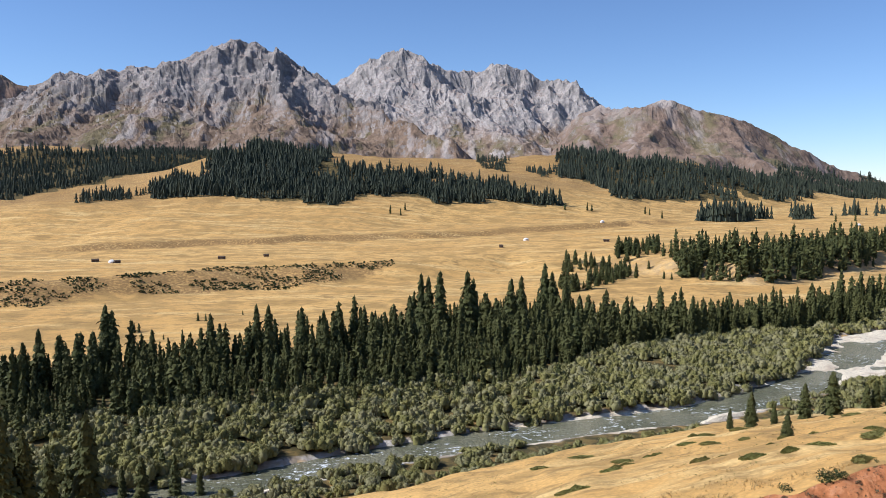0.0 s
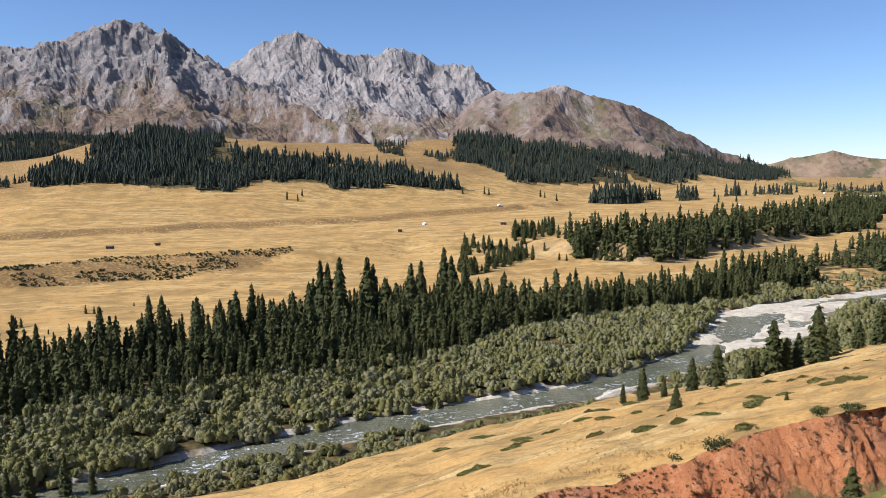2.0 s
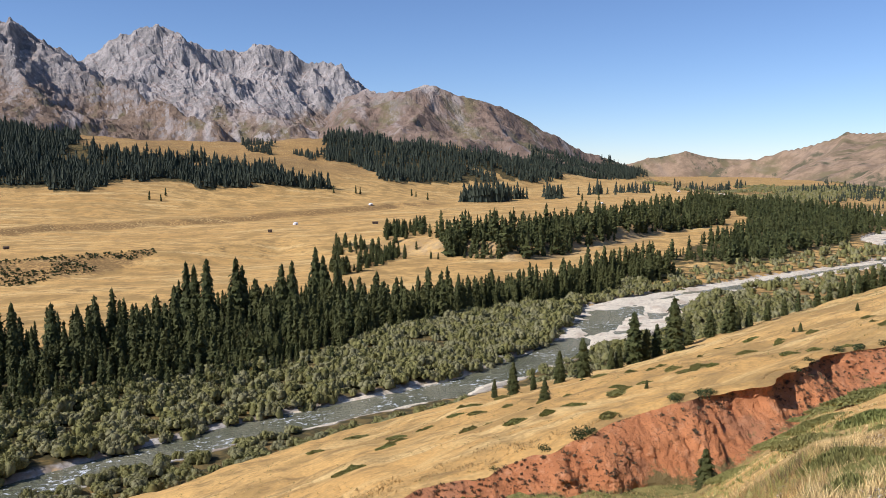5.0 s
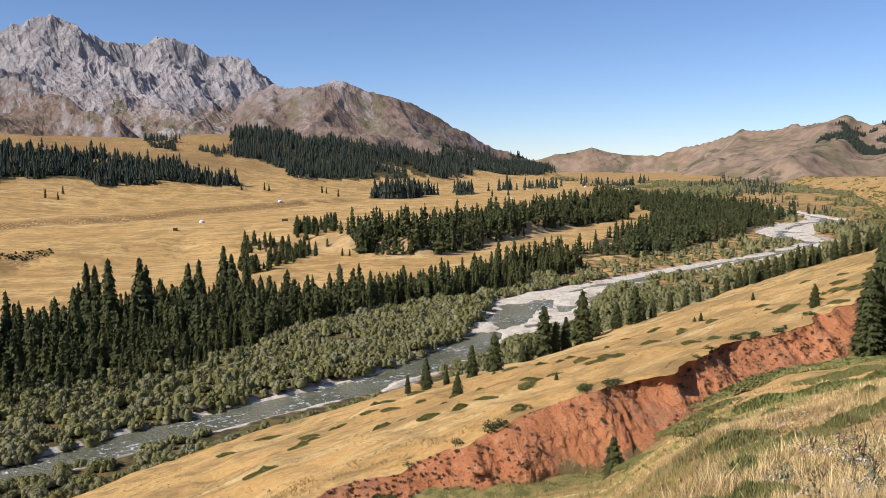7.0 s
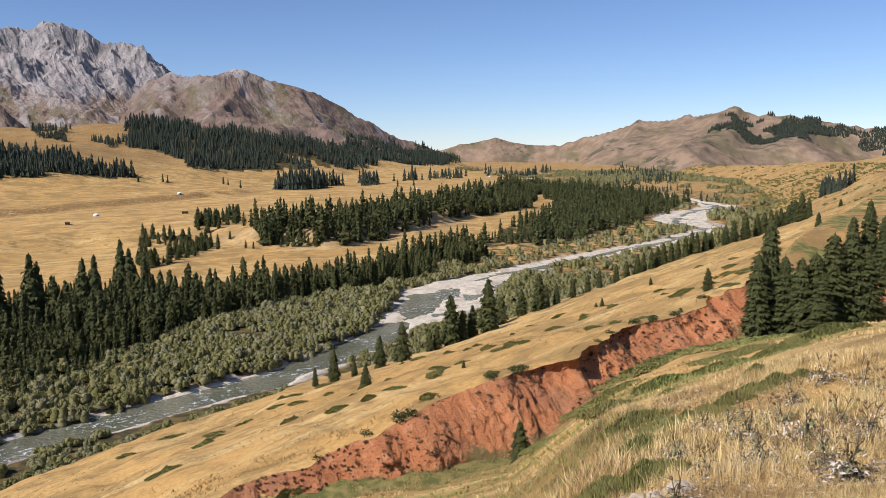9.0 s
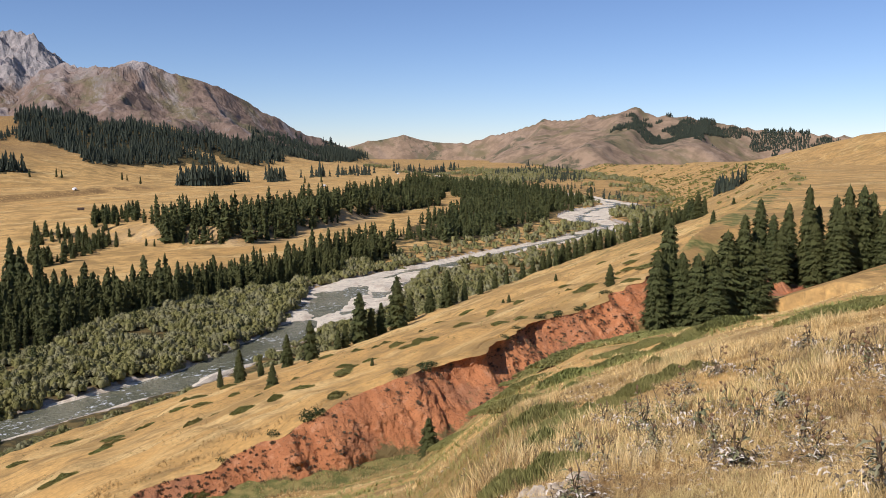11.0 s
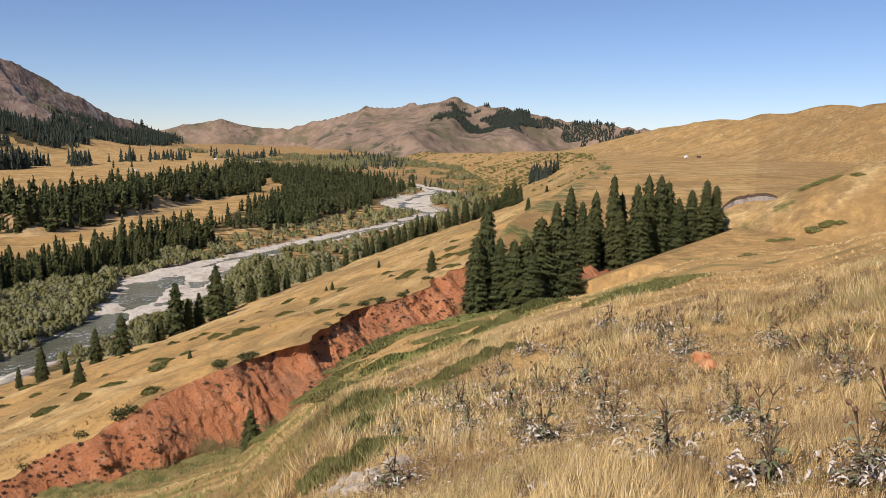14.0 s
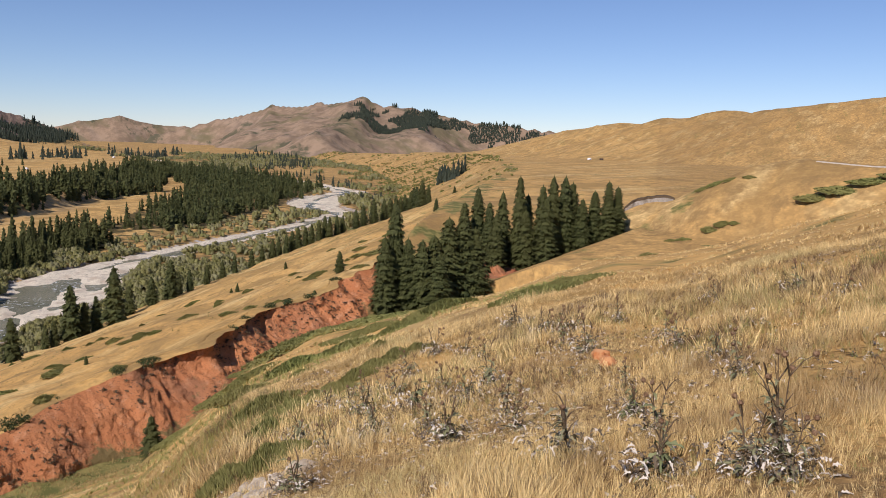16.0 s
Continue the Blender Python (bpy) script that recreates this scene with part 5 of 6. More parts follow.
BENCH_MATS = [(bush_rng.uniform(14, 49), bush_rng.uniform(0.45, 1.0), bush_rng.uniform(1.4, 3.4)) for _ in range(26)]
BENCH_MATS = [(az, 95 + 150 * f * (0.7 + az / 90), long) for az, f, long in BENCH_MATS]
for az, d, long in [(6.7, 198, 3.4), (8.6, 146, 2.6), (9.5, 147, 2.8), (9.8, 215, 6), (12.4, 188, 3.4), (11.8, 174, 3.8), (14.6, 191, 3.2), (14.1, 99, 4.0), (15.6, 101, 2.8), (17.8, 214, 4.0), (16.6, 200, 3.4), (20.8, 147, 3.6),
                    (17.3, 162, 2.0), (17.1, 112, 2.2), (18.4, 113, 2.0), (23.0, 147, 2.0), (24.8, 152, 4.0), (23.4, 118, 1.9), (27.2, 128, 3.0), (27.8, 157, 4.2), (29.6, 166, 3.0), (32.4, 169, 3.6), (33.5, 179, 4.0),
                    (34.5, 258, 4.0), (36.3, 271, 4.0), (40.1, 178, 4.0), (42.0, 170, 3.0), (38.6, 172, 3.6), (24.4, 183, 1.8), (28.6, 221, 3.0), (31.6, 133, 2.2), (33.5, 136, 2.6), (45.5, 296, 4.5), (47.6, 278, 4.0),
                    (44.0, 195, 4.5), (46.5, 205, 5), (48.5, 215, 5.5), (50, 235, 6), (43, 240, 4), (41, 225, 3.6), (36, 205, 3.4), (38, 215, 3), (47.5, 240, 5), (49.5, 262, 5), (51.5, 250, 5), (52.5, 280, 6), (12.0, 180, 2.4), (12.7, 183, 2.0), (9.3, 149, 1.6),
                    (17.6, 160, 1.4), (18.0, 112, 1.5), (33.0, 181, 2.6), (32.7, 173, 2.4), (28.2, 159, 2.4), (44.6, 200, 4), (45.5, 210, 4.5), (47.3, 222, 5), (49.2, 240, 5)] + BENCH_MATS:
    long *= bush_rng.uniform(0.75, 1.1)
    lay_mat(az, d, long, long * bush_rng.uniform(0.35, 0.65), bush_rng.uniform(0.6, 1.1), bush_rng.uniform(-5, 35), MAT_SHAPES, "low dark green juniper mat on dry grass")
SLOPE_MATS = [(52.7, 20, 0.8, 0.4), (51.3, 20, 0.9, 0.4), (49.9, 19, 0.8, 0.4), (48.6, 18, 0.7, 0.3), (47.2, 17, 0.7, 0.3), (46.0, 16, 0.6, 0.3), (44.5, 16, 0.6, 0.3), (43.3, 16, 0.6, 0.3), (35.7, 68, 2.7, 1.2), (35.0, 129, 5.6, 2.5), (36.8, 131, 6.2, 2.8), (37.9, 136, 6.4, 2.9), (39.1, 61, 2.9, 1.3), (40.2, 50, 2.0, 0.9), (41.3, 50, 2.0, 0.9), (46.8, 50, 2.0, 0.9), (47.9, 52, 2.0, 0.9), (49.1, 52, 2.0, 0.9), (50.7, 50, 2.0, 0.9), (51.9, 49, 2.0, 0.9), (46.0, 43, 1.4, 0.6), (49.9, 25, 0.8, 0.4), (52.6, 51, 2.0, 0.9), (44.4, 25, 0.7, 0.3), (43.9, 10, 0.6, 0.3), (45.3, 10, 0.6, 0.3), (41.4, 10, 0.6, 0.3)]
for az, d, long, wide in [(37.5, 121, 7, 3.5), (39.0, 126, 8, 4), (36.5, 112, 4, 2.6), (41, 135, 6, 3), (42.4, 140, 7, 4), (44, 146, 6, 4), (46, 150, 7, 4), (51.3, 162, 8, 3), (53.5, 166, 8, 3),
                          (43.6, 60, 5, 2.2), (46.1, 64, 6, 2.4), (48.6, 60, 5, 2), (47.8, 84, 7, 2.6), (51.3, 70, 7, 2.2), (50, 92, 8, 3), (45, 90, 6, 2.5), (52.9, 88, 6, 2.4), (42, 75, 4, 2), (41, 95, 5, 2.4), (48, 110, 8, 3),
                          (44, 38, 2.6, 1.2), (40.5, 32, 2.2, 1.0), (47.5, 40, 3, 1.1), (50.5, 46, 3.4, 1.2), (54, 52, 3.6, 1.2), (60.5, 34, 3.2, 0.9), (62.5, 36, 3.0, 0.9), (45.5, 15, 1.3, 0.6), (42.5, 18, 1.3, 0.6), (43.4, 13, 0.9, 0.5)] + SLOPE_MATS:
    lay_mat(az, d, long, wide, bush_rng.uniform(0.5, 0.8) * min(1, 0.35 + long / 7), bush_rng.uniform(-40, 10), BIG_MAT_SHAPES, "bright green creeping juniper on the ravine slope")
for az, d, long, wide in [(77.2, 219, 7, 2.4), (78.7, 220.5, 9, 3.4), (80.3, 223.5, 9, 3.0), (81.8, 226, 8, 3.0), (70.9, 216, 2.8, 1.5), (71.7, 217, 3.0, 1.3),
                          (72.4, 217, 2.0, 1.0), (68.5, 206, 2.4, 1.1), (69.3, 208, 2.6, 1.2), (70.4, 239, 3.6, 1.1), (71.2, 238, 3.6, 1.3), (72.0, 236, 3.0, 1.1), (73.1, 235, 2.4, 1.3), (67.3, 60, 0.9, 0.5), (66.8, 61, 0.7, 0.4)]:
    lay_mat(az, d, long, wide, bush_rng.uniform(0.7, 1.0) * min(1, long / 3), -az + 22 + bush_rng.uniform(-8, 8), MAT_SHAPES, "dark green juniper thicket on the grassy hillside")
# -- dry grass on the camera's hill --
def tuft_shape(rng, blades, width, parts):
    """A tuft one metre high: bent tapering blades."""
    V, F = [], []
    for _ in range(blades):
        a, r = rng.uniform(0, 6.28), 0.16 * math.sqrt(rng.random())
        b = rng.uniform(0, 6.28)
        base = np.array([math.cos(a) * r, math.sin(a) * r, -0.06])
        d = np.array([math.cos(b), math.sin(b), 0])
        s = np.array([-d[1], d[0], 0]) * width
        h, bend = rng.uniform(0.45, 1.05), rng.uniform(0.05, 0.55)
        mid, tip = base + [0, 0, h * 0.55] + d * bend * 0.3, base + [0, 0, h * rng.uniform(0.85, 1)] + d * bend
        n = len(V)
        if parts == 3:
            V += [base - s, base + s, mid - s * 0.8, mid + s * 0.8, tip]
            F += [(n, n + 1, n + 3), (n, n + 3, n + 2), (n + 2, n + 3, n + 4)]
        else:
            V += [base - s, base + s, tip]
            F.append((n, n + 1, n + 2))
    return np.array(V), np.array(F)


def on_hill(rng, count, az, rad, tall, thin=-2.0, seed=0, size=4.0, turf=None, wide=1.0):
    a, r = np.radians(rng.uniform(*az, count)), np.sqrt(rng.uniform(rad[0] ** 2, rad[1] ** 2, count))
    x, y = r * np.sin(a), r * np.cos(a)
    ok = fbm(x, y, size, 3, seed) > thin
    if turf is not None:
        green = rng.random(count) < lawn(x, y)
        ok &= green if turf else ~green
    x, y = x[ok], y[ok]
    lush = np.clip(1 + 0.8 * fbm(x, y, 2.6, 3, 33), 0.3, 1.7)
    h = rng.uniform(*tall, len(x)) * lush
    return np.column_stack([x, y, ground_z(x, y), wide * np.clip(h * 0.9, 0.12, 0.6), h])


grass_rng = np.random.default_rng(41)
T_NEAR = [tuft_shape(grass_rng, 9, 0.0065, 3) for _ in range(8)]
T_MID = [tuft_shape(grass_rng, 9, 0.018, 1) for _ in range(8)]
T_WEED = [tuft_shape(grass_rng, 16, 0.012, 1) for _ in range(6)]
T_FAR = [tuft_shape(grass_rng, 6, 0.05, 1) for _ in range(8)]
stuff("dry_grass", "knee-high dry straw grass on the hillside", "grass", T_NEAR, on_hill(grass_rng, 15000, (30, 96), (1.2, 9.5), (0.10, 0.32), -0.8, 44, 1.1), STRAW, grass_rng, 0.22)
stuff("dry_grass", "dry straw grass round the standpoint", "grass", T_MID, on_hill(grass_rng, 5200, (96, 390), (0.7, 11), (0.12, 0.36)), STRAW, grass_rng, 0.22)
stuff("dry_grass", "dry straw grass on the hillside", "grass", T_MID, on_hill(grass_rng, 25000, (14, 96), (9.5, 26), (0.10, 0.27), -0.8, 44, 2.2, turf=False, wide=1.5), STRAW, grass_rng, 0.3)
stuff("dry_grass", "short dry grass over the hill slope", "grass", T_FAR, on_hill(grass_rng, 34000, (10, 94), (24, 75), (0.06, 0.17), turf=False, wide=2.0), STRAW, grass_rng, 0.3)
stuff("green_grass", "green tufts between the dry grass", "grass", T_MID, on_hill(grass_rng, 12000, (16, 92), (5, 22), (0.1, 0.28), turf=True), GREEN_GRASS, grass_rng, 0.12)
stuff("green_grass", "olive green grass on the slope above the ravine", "grass", T_FAR, on_hill(grass_rng, 30000, (14, 62), (18, 118), (0.10, 0.24), turf=True, wide=2.0), GREEN_GRASS, grass_rng, 0.25)
stuff("short_grass", "short withered grass and weeds between the tufts", "grass", T_MID, on_hill(grass_rng, 30000, (28, 96), (1.5, 25), (0.06, 0.18), wide=1.4), LOW_GRASS, grass_rng, 0.35)
stuff("green_grass", "small green tufts in the dry grass near the standpoint", "grass", T_NEAR, on_hill(grass_rng, 10000, (36, 95), (2, 18), (0.07, 0.22), 0.0, 46, 1.3), GREEN_GRASS, grass_rng, 0.3)
stuff("ravine_grass", "yellowing tall grass along the ravine floor", "grass", T_FAR, on_hill(grass_rng, 11000, (8, 44), (70, 128), (0.25, 0.55)), LOW_GRASS, grass_rng, 0.3)
stuff("dry_grass", "short dry grass filling the turf", "grass", T_MID, on_hill(grass_rng, 14000, (30, 96), (6, 30), (0.06, 0.17), wide=2.0), LOW_GRASS, grass_rng, 0.3)


def bench_tufts(count, rng):
    """Loose tufts over the dry bench between the red bank and the river."""
    x, u = rng.uniform(-10, 330, count), rng.uniform(0.04, 0.98, count)
    cy, ey = top_y(x), np.interp(x, BENCH_X, EDGE_Y)
    y = cy + (ey - cy) * u
    ok = fbm(x + 0.5 * y, 0.4 * (y - 0.5 * x), 16, 4, 58) > -0.1
    x, y = x[ok], y[ok]
    h = rng.uniform(0.12, 0.4, len(x))
    return np.column_stack([x, y, ground_z(x, y), 2.6 * h, h])


stuff("bench_grass", "withered tufts scattered over the dry bench", "grass", T_FAR, bench_tufts(15000, grass_rng), LOW_GRASS, grass_rng, 0.2)
stuff("bench_grass", "olive green weeds scattered over the dry bench", "grass", T_FAR, bench_tufts(4500, grass_rng), JUNIPER, grass_rng, 0.2)
stuff("brown_weeds", "brown dead weeds among the grass", "weeds", T_WEED, on_hill(grass_rng, 17000, (30, 94), (2, 22), (0.08, 0.24), 0.0, 45, 0.8), DEAD_WEED, grass_rng, 0.25)


# -- thistles --
def tube(points, radius, sides=4):
    V, F = [], []
    for k, p in enumerate(points):
        r = radius * (1 - 0.6 * k / (len(points) - 1))
        V += [np.array(p) + [r * math.cos(6.283 * s / sides), r * math.sin(6.283 * s / sides), 0] for s in range(sides)]
    for k in range(len(points) - 1):
        for s in range(sides):
            a, b = k * sides + s, k * sides + (s + 1) % sides
            F += [(a, b, b + sides), (a, b + sides, a + sides)]
    return np.array(V), np.array(F)


def ragged_leaf(rng, base, out, length, width, droop):
    """A toothed, curling thistle leaf along a bent midrib."""
    n, V, F = 6, [], []
    side = np.array([-out[1], out[0], 0.0])
    curl = rng.uniform(-0.5, 0.5)
    for k in range(n + 1):
        t = k / n
        mid = base + out * length * t + np.array([0, 0, length * (0.45 * t - droop * t * t)])
        w = width * math.sin(math.pi * min(0.97, t * 0.9 + 0.1)) * (1.25 if k % 2 else 0.45)
        V += [mid - side * w + [0, 0, w * (0.4 + curl)], mid, mid + side * w + [0, 0, w * (0.4 - curl)]]
    for k in range(n):
        a = 3 * k
        F += [(a, a + 1, a + 4), (a, a + 4, a + 3), (a + 1, a + 2, a + 5), (a + 1, a + 5, a + 4)]
    return np.array(V), np.array(F)


def head_shape(rng):
    """A round spent flower head with a ruff of fine spines."""
    V, F = [], []
    for i in range(5):
        th = math.pi * (i + 0.4) / 5
        V += [(math.sin(th) * math.cos(6.283 * j / 8), math.sin(th) * math.sin(6.283 * j / 8), 0.85 * math.cos(th)) for j in range(8)]
    for i in range(4):
        for j in range(8):
            a, b = 8 * i + j, 8 * i + (j + 1) % 8
            F += [(a, a + 8, b + 8), (a, b + 8, b)]
    V += [(0, 0, 0.84), (0, 0, -0.84)]
    for j in range(8):
        F += [(j, (j + 1) % 8, 40), (32 + (j + 1) % 8, 32 + j, 41)]
    V = [np.array(v, float) for v in V]
    for _ in range(90):
        n = rng.normal(size=3)
        n /= np.linalg.norm(n)
        s = np.cross(n, rng.normal(size=3)) * 0.05
        k = len(V)
        V += [n * 0.85 - s, n * 0.85 + s, n * rng.uniform(1.25, 1.6) + [0, 0, 0.25]]
        F.append((k, k + 1, k + 2))
    return np.array(V), np.array(F)


HEADS = [mesh_of("flower_head", *head_shape(grass_rng), BROWN_HEAD, True) for _ in range(2)]


def build_thistle(rng, tall, heads, pale, label):
    plant = new("thistle_plant")
    stem_bits, live, dead, tops = [], [], [], []
    for k in range(rng.integers(2, 5)):
        a, lean = rng.uniform(0, 6.28), rng.uniform(0.05, 0.4)
        d = np.array([math.cos(a), math.sin(a), 0])
        pts = [d * lean * tall * t ** 1.5 + np.array([0, 0, tall * t * rng.uniform(0.85, 1)]) for t in np.linspace(0, 1, 6)]
        stem_bits.append(tube(pts, 0.006))
        tops.append(pts[-1])
        for q in range(rng.integers(1, 4)):
            p = pts[rng.integers(2, 5)]
            b = rng.uniform(0, 6.28)
            e = p + np.array([math.cos(b) * 0.14, math.sin(b) * 0.14, 0.16]) * tall / 0.7
            stem_bits.append(tube([p, (p + e) / 2 + [0, 0, 0.02], e], 0.006))
            tops.append(e)
        for q in range(12):
            t = rng.uniform(0.1, 0.85)
            p = pts[int(t * 5)]
            b = rng.uniform(0, 6.28)
            live.append(ragged_leaf(rng, p, np.array([math.cos(b), math.sin(b), 0]), rng.uniform(0.05, 0.11), rng.uniform(0.010, 0.020), rng.uniform(0.3, 1.0)))
    for q in range(int(75 * pale)):
        b = rng.uniform(0, 6.28)
        o = np.array([math.cos(b), math.sin(b), 0])
        c = rng.uniform(0, 6.28)
        dead.append(ragged_leaf(rng, o * rng.uniform(0, 0.26) + [0, 0, rng.uniform(0, 0.45) * tall], np.array([math.cos(c), math.sin(c), rng.uniform(-0.6, 0.8)]), rng.uniform(0.03, 0.065), rng.uniform(0.006, 0.013), rng.uniform(0.3, 1.3)))
    for q in range(6):
        b = rng.uniform(0, 6.28)
        o = np.array([math.cos(b), math.sin(b), 0])
        live.append(ragged_leaf(rng, o * 0.03 + [0, 0, 0.05], o, rng.uniform(0.09, 0.17), rng.uniform(0.015, 0.024), rng.uniform(0.3, 0.9)))
    part("stem", mesh_of("stem", *joined(stem_bits), THISTLE_STEM), plant)
    part("green_leaves", mesh_of("green_leaves", *joined(live), THISTLE_GREEN), plant)
    if dead:
        part("dead_leaves", mesh_of("dead_leaves", *joined(dead), PALE_LEAF), plant, "curled white dead leaves")
    for p in tops[:heads]:
        h = part("flower_head", HEADS[rng.integers(2)], plant, "round brown spent flower head")
        h.matrix_local = Matrix.Translation(p) @ pose(0, 0, 0, rng.uniform(-40, 40), rng.uniform(-40, 40), 0) @ Matrix.Scale(rng.uniform(0.018, 0.027) * (1 if tall > 0.6 else 0.75), 4)
    return tagged(plant, label, "thistle", "thistles")


def set_on_ground(ob, az, d, scale, turn, sink=0.02):
    x, y, _ = polar(az, d)
    m = Matrix.Translation((x, y, float(ground_z(x, y)) - sink)) @ pose(0, 0, 0, 0, 0, turn) @ Matrix.Scale(scale, 4)
    return m


thistle_rng = np.random.default_rng(59)
KINDS = [build_thistle(thistle_rng, 0.60, 5, 2.2, "tall thistle with spent brown heads and white dead leaves"), build_thistle(thistle_rng, 0.42, 3, 2.6, "dry thistle with many curled white leaves"),
         build_thistle(thistle_rng, 0.46, 4, 1.6, "grey-green thistle with brown heads in dry grass"), build_thistle(thistle_rng, 0.36, 1, 2.6, "low withered thistle of pale curled leaves")]
SPOTS = [(0, 79.2, 5.4, 1.1), (1, 77.6, 5.2, 1.0), (1, 80.3, 5.0, 0.9), (2, 75.5, 8.0, 1.0), (1, 71.1, 6.6, 1.1), (3, 72.1, 5.3, 1.2), (2, 70.0, 12.1, 1.0), (1, 71.0, 11.2, 1.1), (1, 61.7, 15.6, 1.3), (2, 62.6, 15.4, 1.3),
         (1, 63.7, 14.9, 1.3), (1, 64.9, 12.0, 1.2), (2, 63.2, 13.4, 1.1), (1, 77.5, 15.1, 1.3), (2, 60.4, 8.6, 1.1), (2, 61.3, 7.6, 0.9), (1, 57.2, 10.0, 1.1), (3, 56.5, 8.0, 1.1), (1, 52.0, 12.2, 1.2), (3, 50.0, 11.1, 1.2),
         (1, 47.7, 9.1, 1.0), (3, 46.1, 7.7, 1.0), (3, 65.6, 6.1, 1.2), (2, 54.9, 8.9, 1.0), (1, 49.2, 14.8, 1.2), (1, 57.9, 13.9, 1.2), (1, 52.3, 15.8, 1.3), (3, 53.5, 10.6, 1.2), (1, 55.3, 12.0, 1.1), (3, 58.6, 11.0, 1.1),
         (1, 50.8, 13.2, 1.1), (3, 48.6, 12.5, 1.1), (3, 51.0, 9.4, 1.0), (2, 68.2, 9.0, 0.8), (3, 73.8, 9.6, 0.9), (3, 69.3, 7.6, 0.8), (2, 66.5, 15.5, 1.1), (1, 72.6, 15.8, 1.2), (2, 80.5, 12.5, 1.0), (3, 59.5, 17.5, 1.4),
         (1, 54.0, 17.5, 1.4), (3, 47.0, 13.6, 1.1), (1, 56.3, 16.0, 1.3), (3, 45.6, 10.5, 1.0)]
used = set()
for kind, az, d, scale in SPOTS:
    m = set_on_ground(None, az, d, scale, thistle_rng.uniform(0, 360))
    if kind in used:
        copy_thing(KINDS[kind], m)
    else:
        used.add(kind)
        KINDS[kind].matrix_world = m
DRY = [ragged_leaf(thistle_rng, np.array([0, 0, 0.1 * k]), np.array([math.cos(k * 2.1), math.sin(k * 2.1), 0]), 0.5, 0.12, 0.7) for k in range(3)]
PALE_TUFT = joined(DRY)
stuff("pale_weeds", "withered pale thistle leaves scattered through the grass", "weeds", [PALE_TUFT], on_hill(thistle_rng, 5200, (34, 84), (4, 26), (0.06, 0.2), -0.05, 47, 3.0), PALE_LEAF, thistle_rng, 0.3)

stuff("pale_weeds", "patch of bleached thistle leaves on the slope's edge", "weeds", [PALE_TUFT], on_hill(thistle_rng, 5200, (42, 66), (7, 21), (0.05, 0.17), 0.0, 49, 2.0), PALE_LEAF, thistle_rng, 0.3)


# -- stones --
def stone_shape(rng, rings=7, sides=11):
    V, F = [], []
    k = rng.uniform(0, 50)
    for i in range(rings + 1):
        th = math.pi * i / rings
        for j in range(sides):
            ph = 6.283 * j / sides
            d = np.array([math.sin(th) * math.cos(ph), math.sin(th) * math.sin(ph), math.cos(th)])
            V.append(d * (1 + 0.45 * noise.noise(Vector(d * 1.5) + Vector((k, 0, 0))) + 0.22 * noise.noise(Vector(d * 3.5) + Vector((0, k, 0)))))
    for i in range(rings):
        for j in range(sides):
            a, b = i * sides + j, i * sides + (j + 1) % sides
            F.append((a, a + sides, b + sides, b))
    return np.array(V), np.array(F)


def lay_stone(az, d, size, material, label, flat=0.6):
    x, y, _ = polar(az, d)
    ob = new("stone", mesh_of("stone", *stone_shape(thistle_rng), material, False))
    ob.matrix_world = Matrix.Translation((x, y, float(ground_z(x, y)) + size * flat * 0.25)) @ pose(0, 0, 0, 0, 0, thistle_rng.uniform(0, 360)) @ Matrix.Diagonal((size, size * 0.75, size * flat, 1))
    tagged(ob, label, "stone", "hill stones")


lay_stone(66.6, 10.8, 0.15, ORANGE_STONE, "orange lichen-covered stone in the dry grass", 0.6)
lay_stone(66.0, 11.2, 0.13, ORANGE_STONE, "orange lichen-covered stone in the dry grass", 0.8)
for az, d, size in [(44.5, 8.7, 0.14), (43.2, 8.9, 0.16), (42.4, 9.2, 0.13), (45.4, 8.8, 0.12), (46.0, 8.9, 0.15), (44.0, 8.2, 0.12), (43.0, 8.3, 0.13), (45.0, 8.2, 0.1), (41.8, 8.8, 0.14), (46.6, 8.7, 0.14)]:
    lay_stone(az, d, size, STONE, "pale weathered rock breaking through the turf", 0.55)


# -- camp and ways on the plains --
def ring(r, z, n=20):
    return [(r * math.cos(6.283 * k / n), r * math.sin(6.283 * k / n), z) for k in range(n)]


def build_yurt(az, d, size=3.2):
    n = 20
    x, y, _ = polar(az, d)
    yurt = new("yurt")
    V = np.array(ring(1, -0.1) + ring(1, 0.52))
    F = np.array([(k, (k + 1) % n, n + (k + 1) % n, n + k) for k in range(n)])
    part("wall", mesh_of("wall", V, F, WHITE), yurt)
    V = np.array(ring(1.04, 0.50) + ring(0.72, 0.78) + ring(0.3, 0.96) + ring(0.12, 1.0))
    part("roof", mesh_of("roof", V, np.vstack([F, F + n, F + 2 * n]), WHITE, True), yurt)
    V = np.array([(-0.2, -1.03, 0), (0.2, -1.03, 0), (0.2, -1.03, 0.48), (-0.2, -1.03, 0.48), (-0.2, -0.95, 0), (0.2, -0.95, 0), (0.2, -0.95, 0.48), (-0.2, -0.95, 0.48)])
    part("door", mesh_of("door", V, np.array([(0, 1, 2, 3), (1, 5, 6, 2), (4, 0, 3, 7), (3, 2, 6, 7)]), DARK_WOOD), yurt, "dark wooden door")
    yurt.matrix_world = Matrix.Translation((x, y, float(ground_z(x, y)))) @ pose(0, 0, 0, 0, 0, -az + 20) @ Matrix.Scale(size, 4)
    tagged(yurt, "white felt yurt standing on the dry plain", "yurt", "yurts")


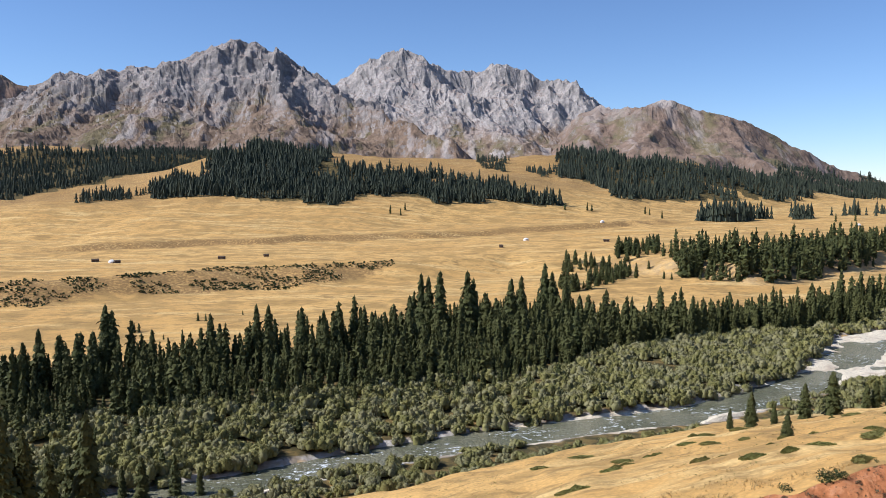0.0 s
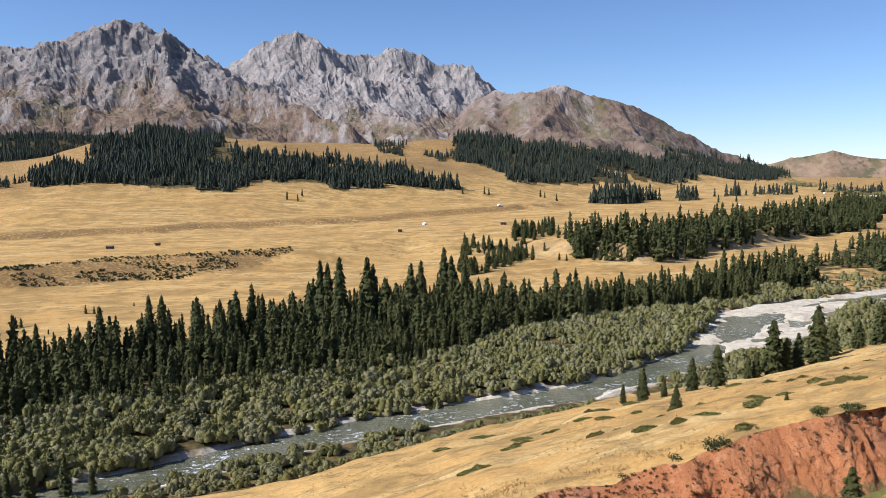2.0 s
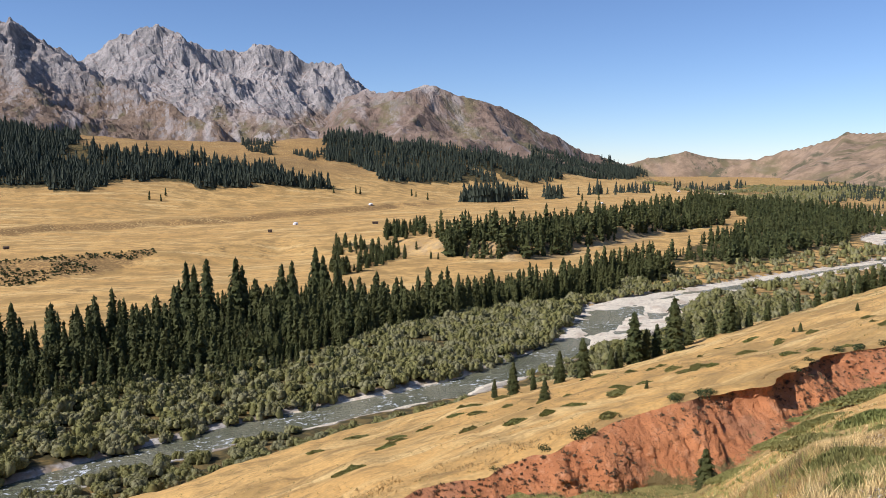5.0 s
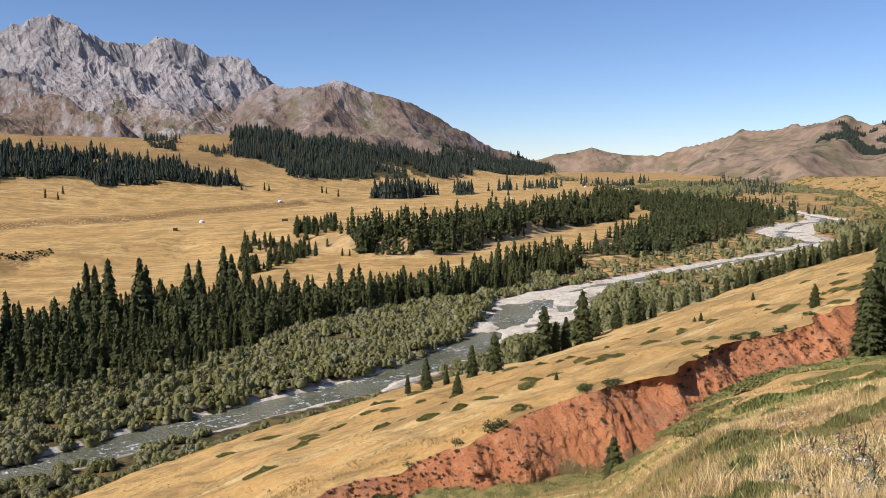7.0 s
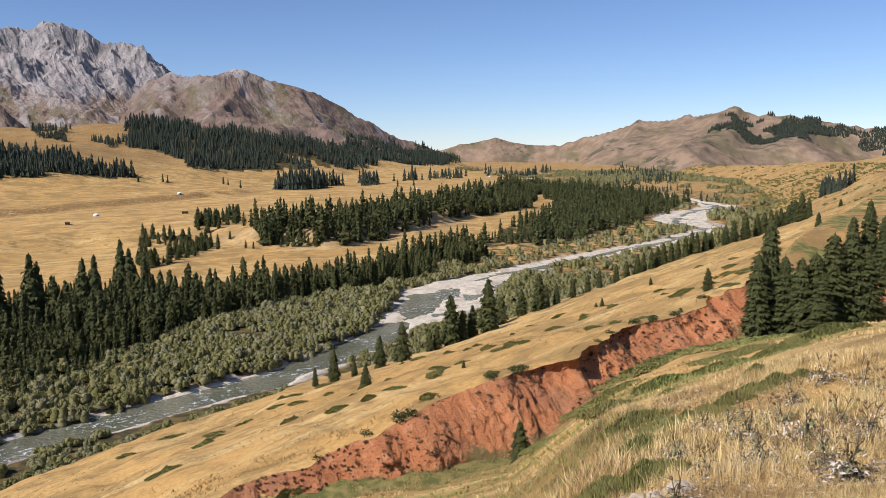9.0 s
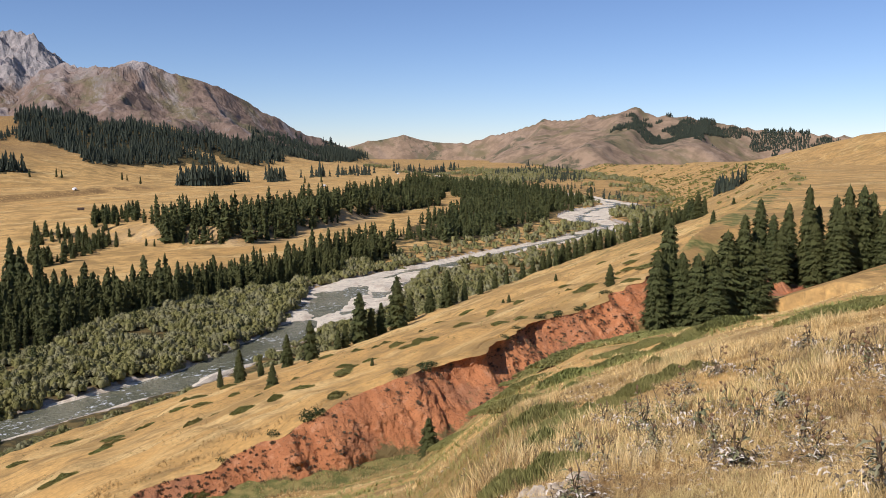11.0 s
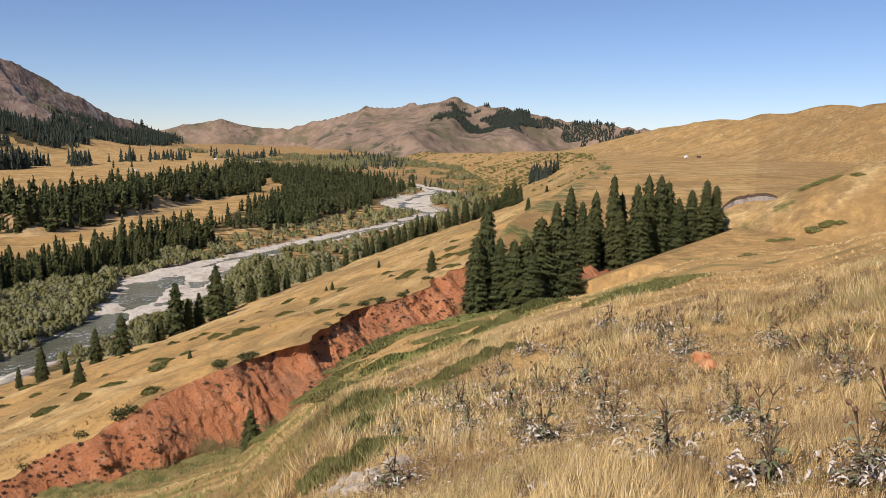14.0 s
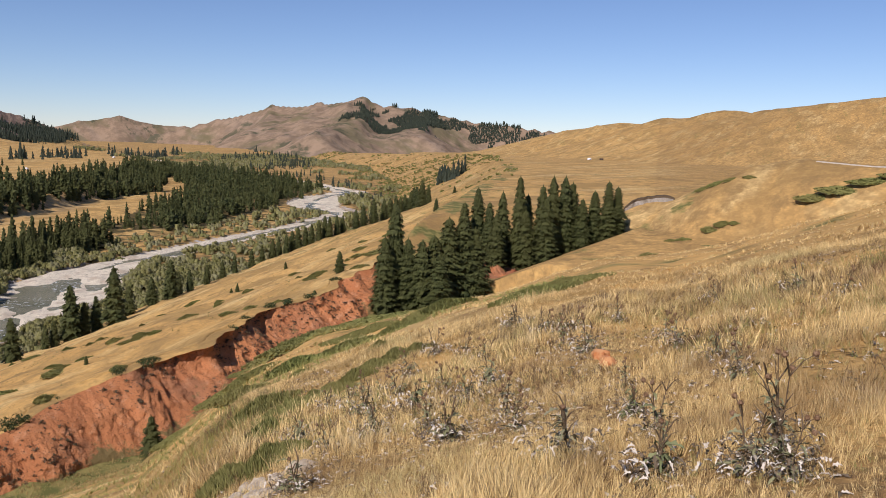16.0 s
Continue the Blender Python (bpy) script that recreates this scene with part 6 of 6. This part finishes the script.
def box(x0, y0, z0, x1, y1, z1):
    V = np.array([(x, y, z) for z in (z0, z1) for y in (y0, y1) for x in (x0, x1)], float)
    return V, np.array([(0, 2, 3, 1), (4, 5, 7, 6), (0, 1, 5, 4), (2, 6, 7, 3), (0, 4, 6, 2), (1, 3, 7, 5)])


def build_shed(az, d, long, label):
    x, y, _ = polar(az, d)
    shed = new("shed")
    part("wall", mesh_of("wall", *box(-long, -1.6, -0.3, long, 1.6, 2.0), DARK_WOOD), shed)
    V = np.array([(-long - 0.3, -2, 1.95), (long + 0.3, -2, 1.95), (long + 0.3, 0, 2.9), (-long - 0.3, 0, 2.9), (long + 0.3, 2, 1.95), (-long - 0.3, 2, 1.95)])
    part("roof", mesh_of("roof", V, np.array([(0, 1, 2, 3), (3, 2, 4, 5)]), DARK_WOOD), shed)
    part("door", mesh_of("door", *box(-0.5, -1.7, -0.2, 0.5, -1.6, 1.8), BARK), shed)
    shed.matrix_world = Matrix.Translation((x, y, float(ground_z(x, y)))) @ pose(0, 0, 0, 0, 0, -az + thistle_rng.uniform(-25, 25))
    tagged(shed, label, "shed", "sheds")


for az, d in [(5.7, 1011), (10.8, 1279), (26.5, 1390), (62.8, 1265), (-21.7, 817), (31.5, 2000)]:
    build_yurt(az, d)
for az, d, long in [(-22.7, 838, 3.2), (-21.4, 815, 2.6), (-14.9, 796, 3.0), (-12.0, 825, 2.2), (11.1, 960, 3.2), (4.0, 897, 2.0), (63.6, 1268, 2.6)]:
    build_shed(az, d, long, "low dark wooden shed on the open plain")


def drape(name, label, points, half, material, lift=0.06):
    P = np.array([polar(a, d)[:2] for a, d in points])
    t = np.linspace(0, len(P) - 1, 90)
    x, y = np.interp(t, range(len(P)), P[:, 0]), np.interp(t, range(len(P)), P[:, 1])
    dx, dy = np.gradient(x), np.gradient(y)
    n = np.hypot(dx, dy)
    rows = []
    for s in (-1, -0.33, 0.33, 1):
        px, py = x - dy / n * half * s, y + dx / n * half * s
        rows.append(np.stack([px, py, ground_z(px, py) + lift * (1 if abs(s) < 1 else -0.5)], -1))
    me = mesh_of(name, np.array(rows).reshape(-1, 3), grid_faces(4, 90), material, True)
    tagged(new(name, me), label, "track", kind="structure")


drape("road", "pale dirt track along the grassy hill", [(77, 243), (79, 238), (81, 234), (84, 230), (90, 225)], 0.9, PALE_EARTH, 0.15)


# -- an eroded hollow in the plateau's edge --
def build_hollow():
    t, v = np.linspace(0, 1, 60), np.linspace(0, 1, 12)
    az, d = np.interp(t, [0, 0.12, 0.5, 1], [64.9, 65.4, 66.8, 68.6]), np.interp(t, [0, 0.12, 0.5, 1], [236, 243, 246, 244])
    d = d + 0.7 * fbm(60 * t, 0 * t, 9, 3, 3)
    x, y = d * np.sin(np.radians(az)), d * np.cos(np.radians(az))
    z = ground_z(x, y)
    X, Vv = np.meshgrid(x, v)
    out = (1 - Vv) ** 1.6 * 1.3 - 0.9 * (Vv > 0.93) + 0.5 * fbm(X * 3, Vv * 8, 6, 3, 5)
    k = 1 - out / np.hypot(x, y)
    Y = y * k
    Z = z - 1.2 + (3.0 + 0.22 * fbm(60 * t, 0 * t, 7, 3, 6)) * Vv * (1 - 0.6 * np.abs(2 * t - 1) ** 6)
    me = mesh_of("eroded_bank", np.stack([x * k, Y, Z], -1).reshape(-1, 3), grid_faces(12, 60), GREY_EARTH, False)
    me.materials.append(SOD)
    rim = np.zeros((11, 59), np.int32)
    rim[-3:] = 1
    me.polygons.foreach_set("material_index", rim.ravel())
    tagged(new("eroded_bank", me), "small eroded hollow with a dark turf rim on the plateau", "earth bank", kind="structure")


build_hollow()


# -- a tongue of red earth at the head of the ravine: bearings of its sides, distance, height --
def build_red_tongue():
    rows = [(57.26, 58.51, 206, 53.8), (56.93, 58.1, 208, 55.4), (56.52, 57.54, 211, 56.9), (56.34, 57.12, 214, 58.5), (56.25, 56.72, 217, 60.2)]
    t = np.linspace(0, len(rows) - 1, 26)
    a0, a1, d, z = (np.interp(t, range(len(rows)), [r[q] for r in rows])[:, None] for q in range(4))
    s = np.linspace(0, 1, 18)[None]
    az = np.radians(a0 + (a1 - a0) * s)
    dome = np.sin(np.pi * s)
    D = d + 3.0 - 3.0 * dome ** 0.6 + 0.7 * ridged(12 * s + 0 * t[:, None], 0.4 * t[:, None], 3.0, 4, 7)
    X, Y, Z = D * np.sin(az), D * np.cos(az), z + 0 * s
    Z[0] -= 4
    me = mesh_of("red_earth_tongue", np.stack([X, Y, Z], -1).reshape(-1, 3), grid_faces(26, 18), RED, False)
    for name in ("sod", "foot"):
        attribute(me, name, np.zeros(26 * 18))
    tagged(new("red_earth_tongue", me), "steep tongue of bare red earth between the spruces", "earth bank", kind="structure")


build_red_tongue()
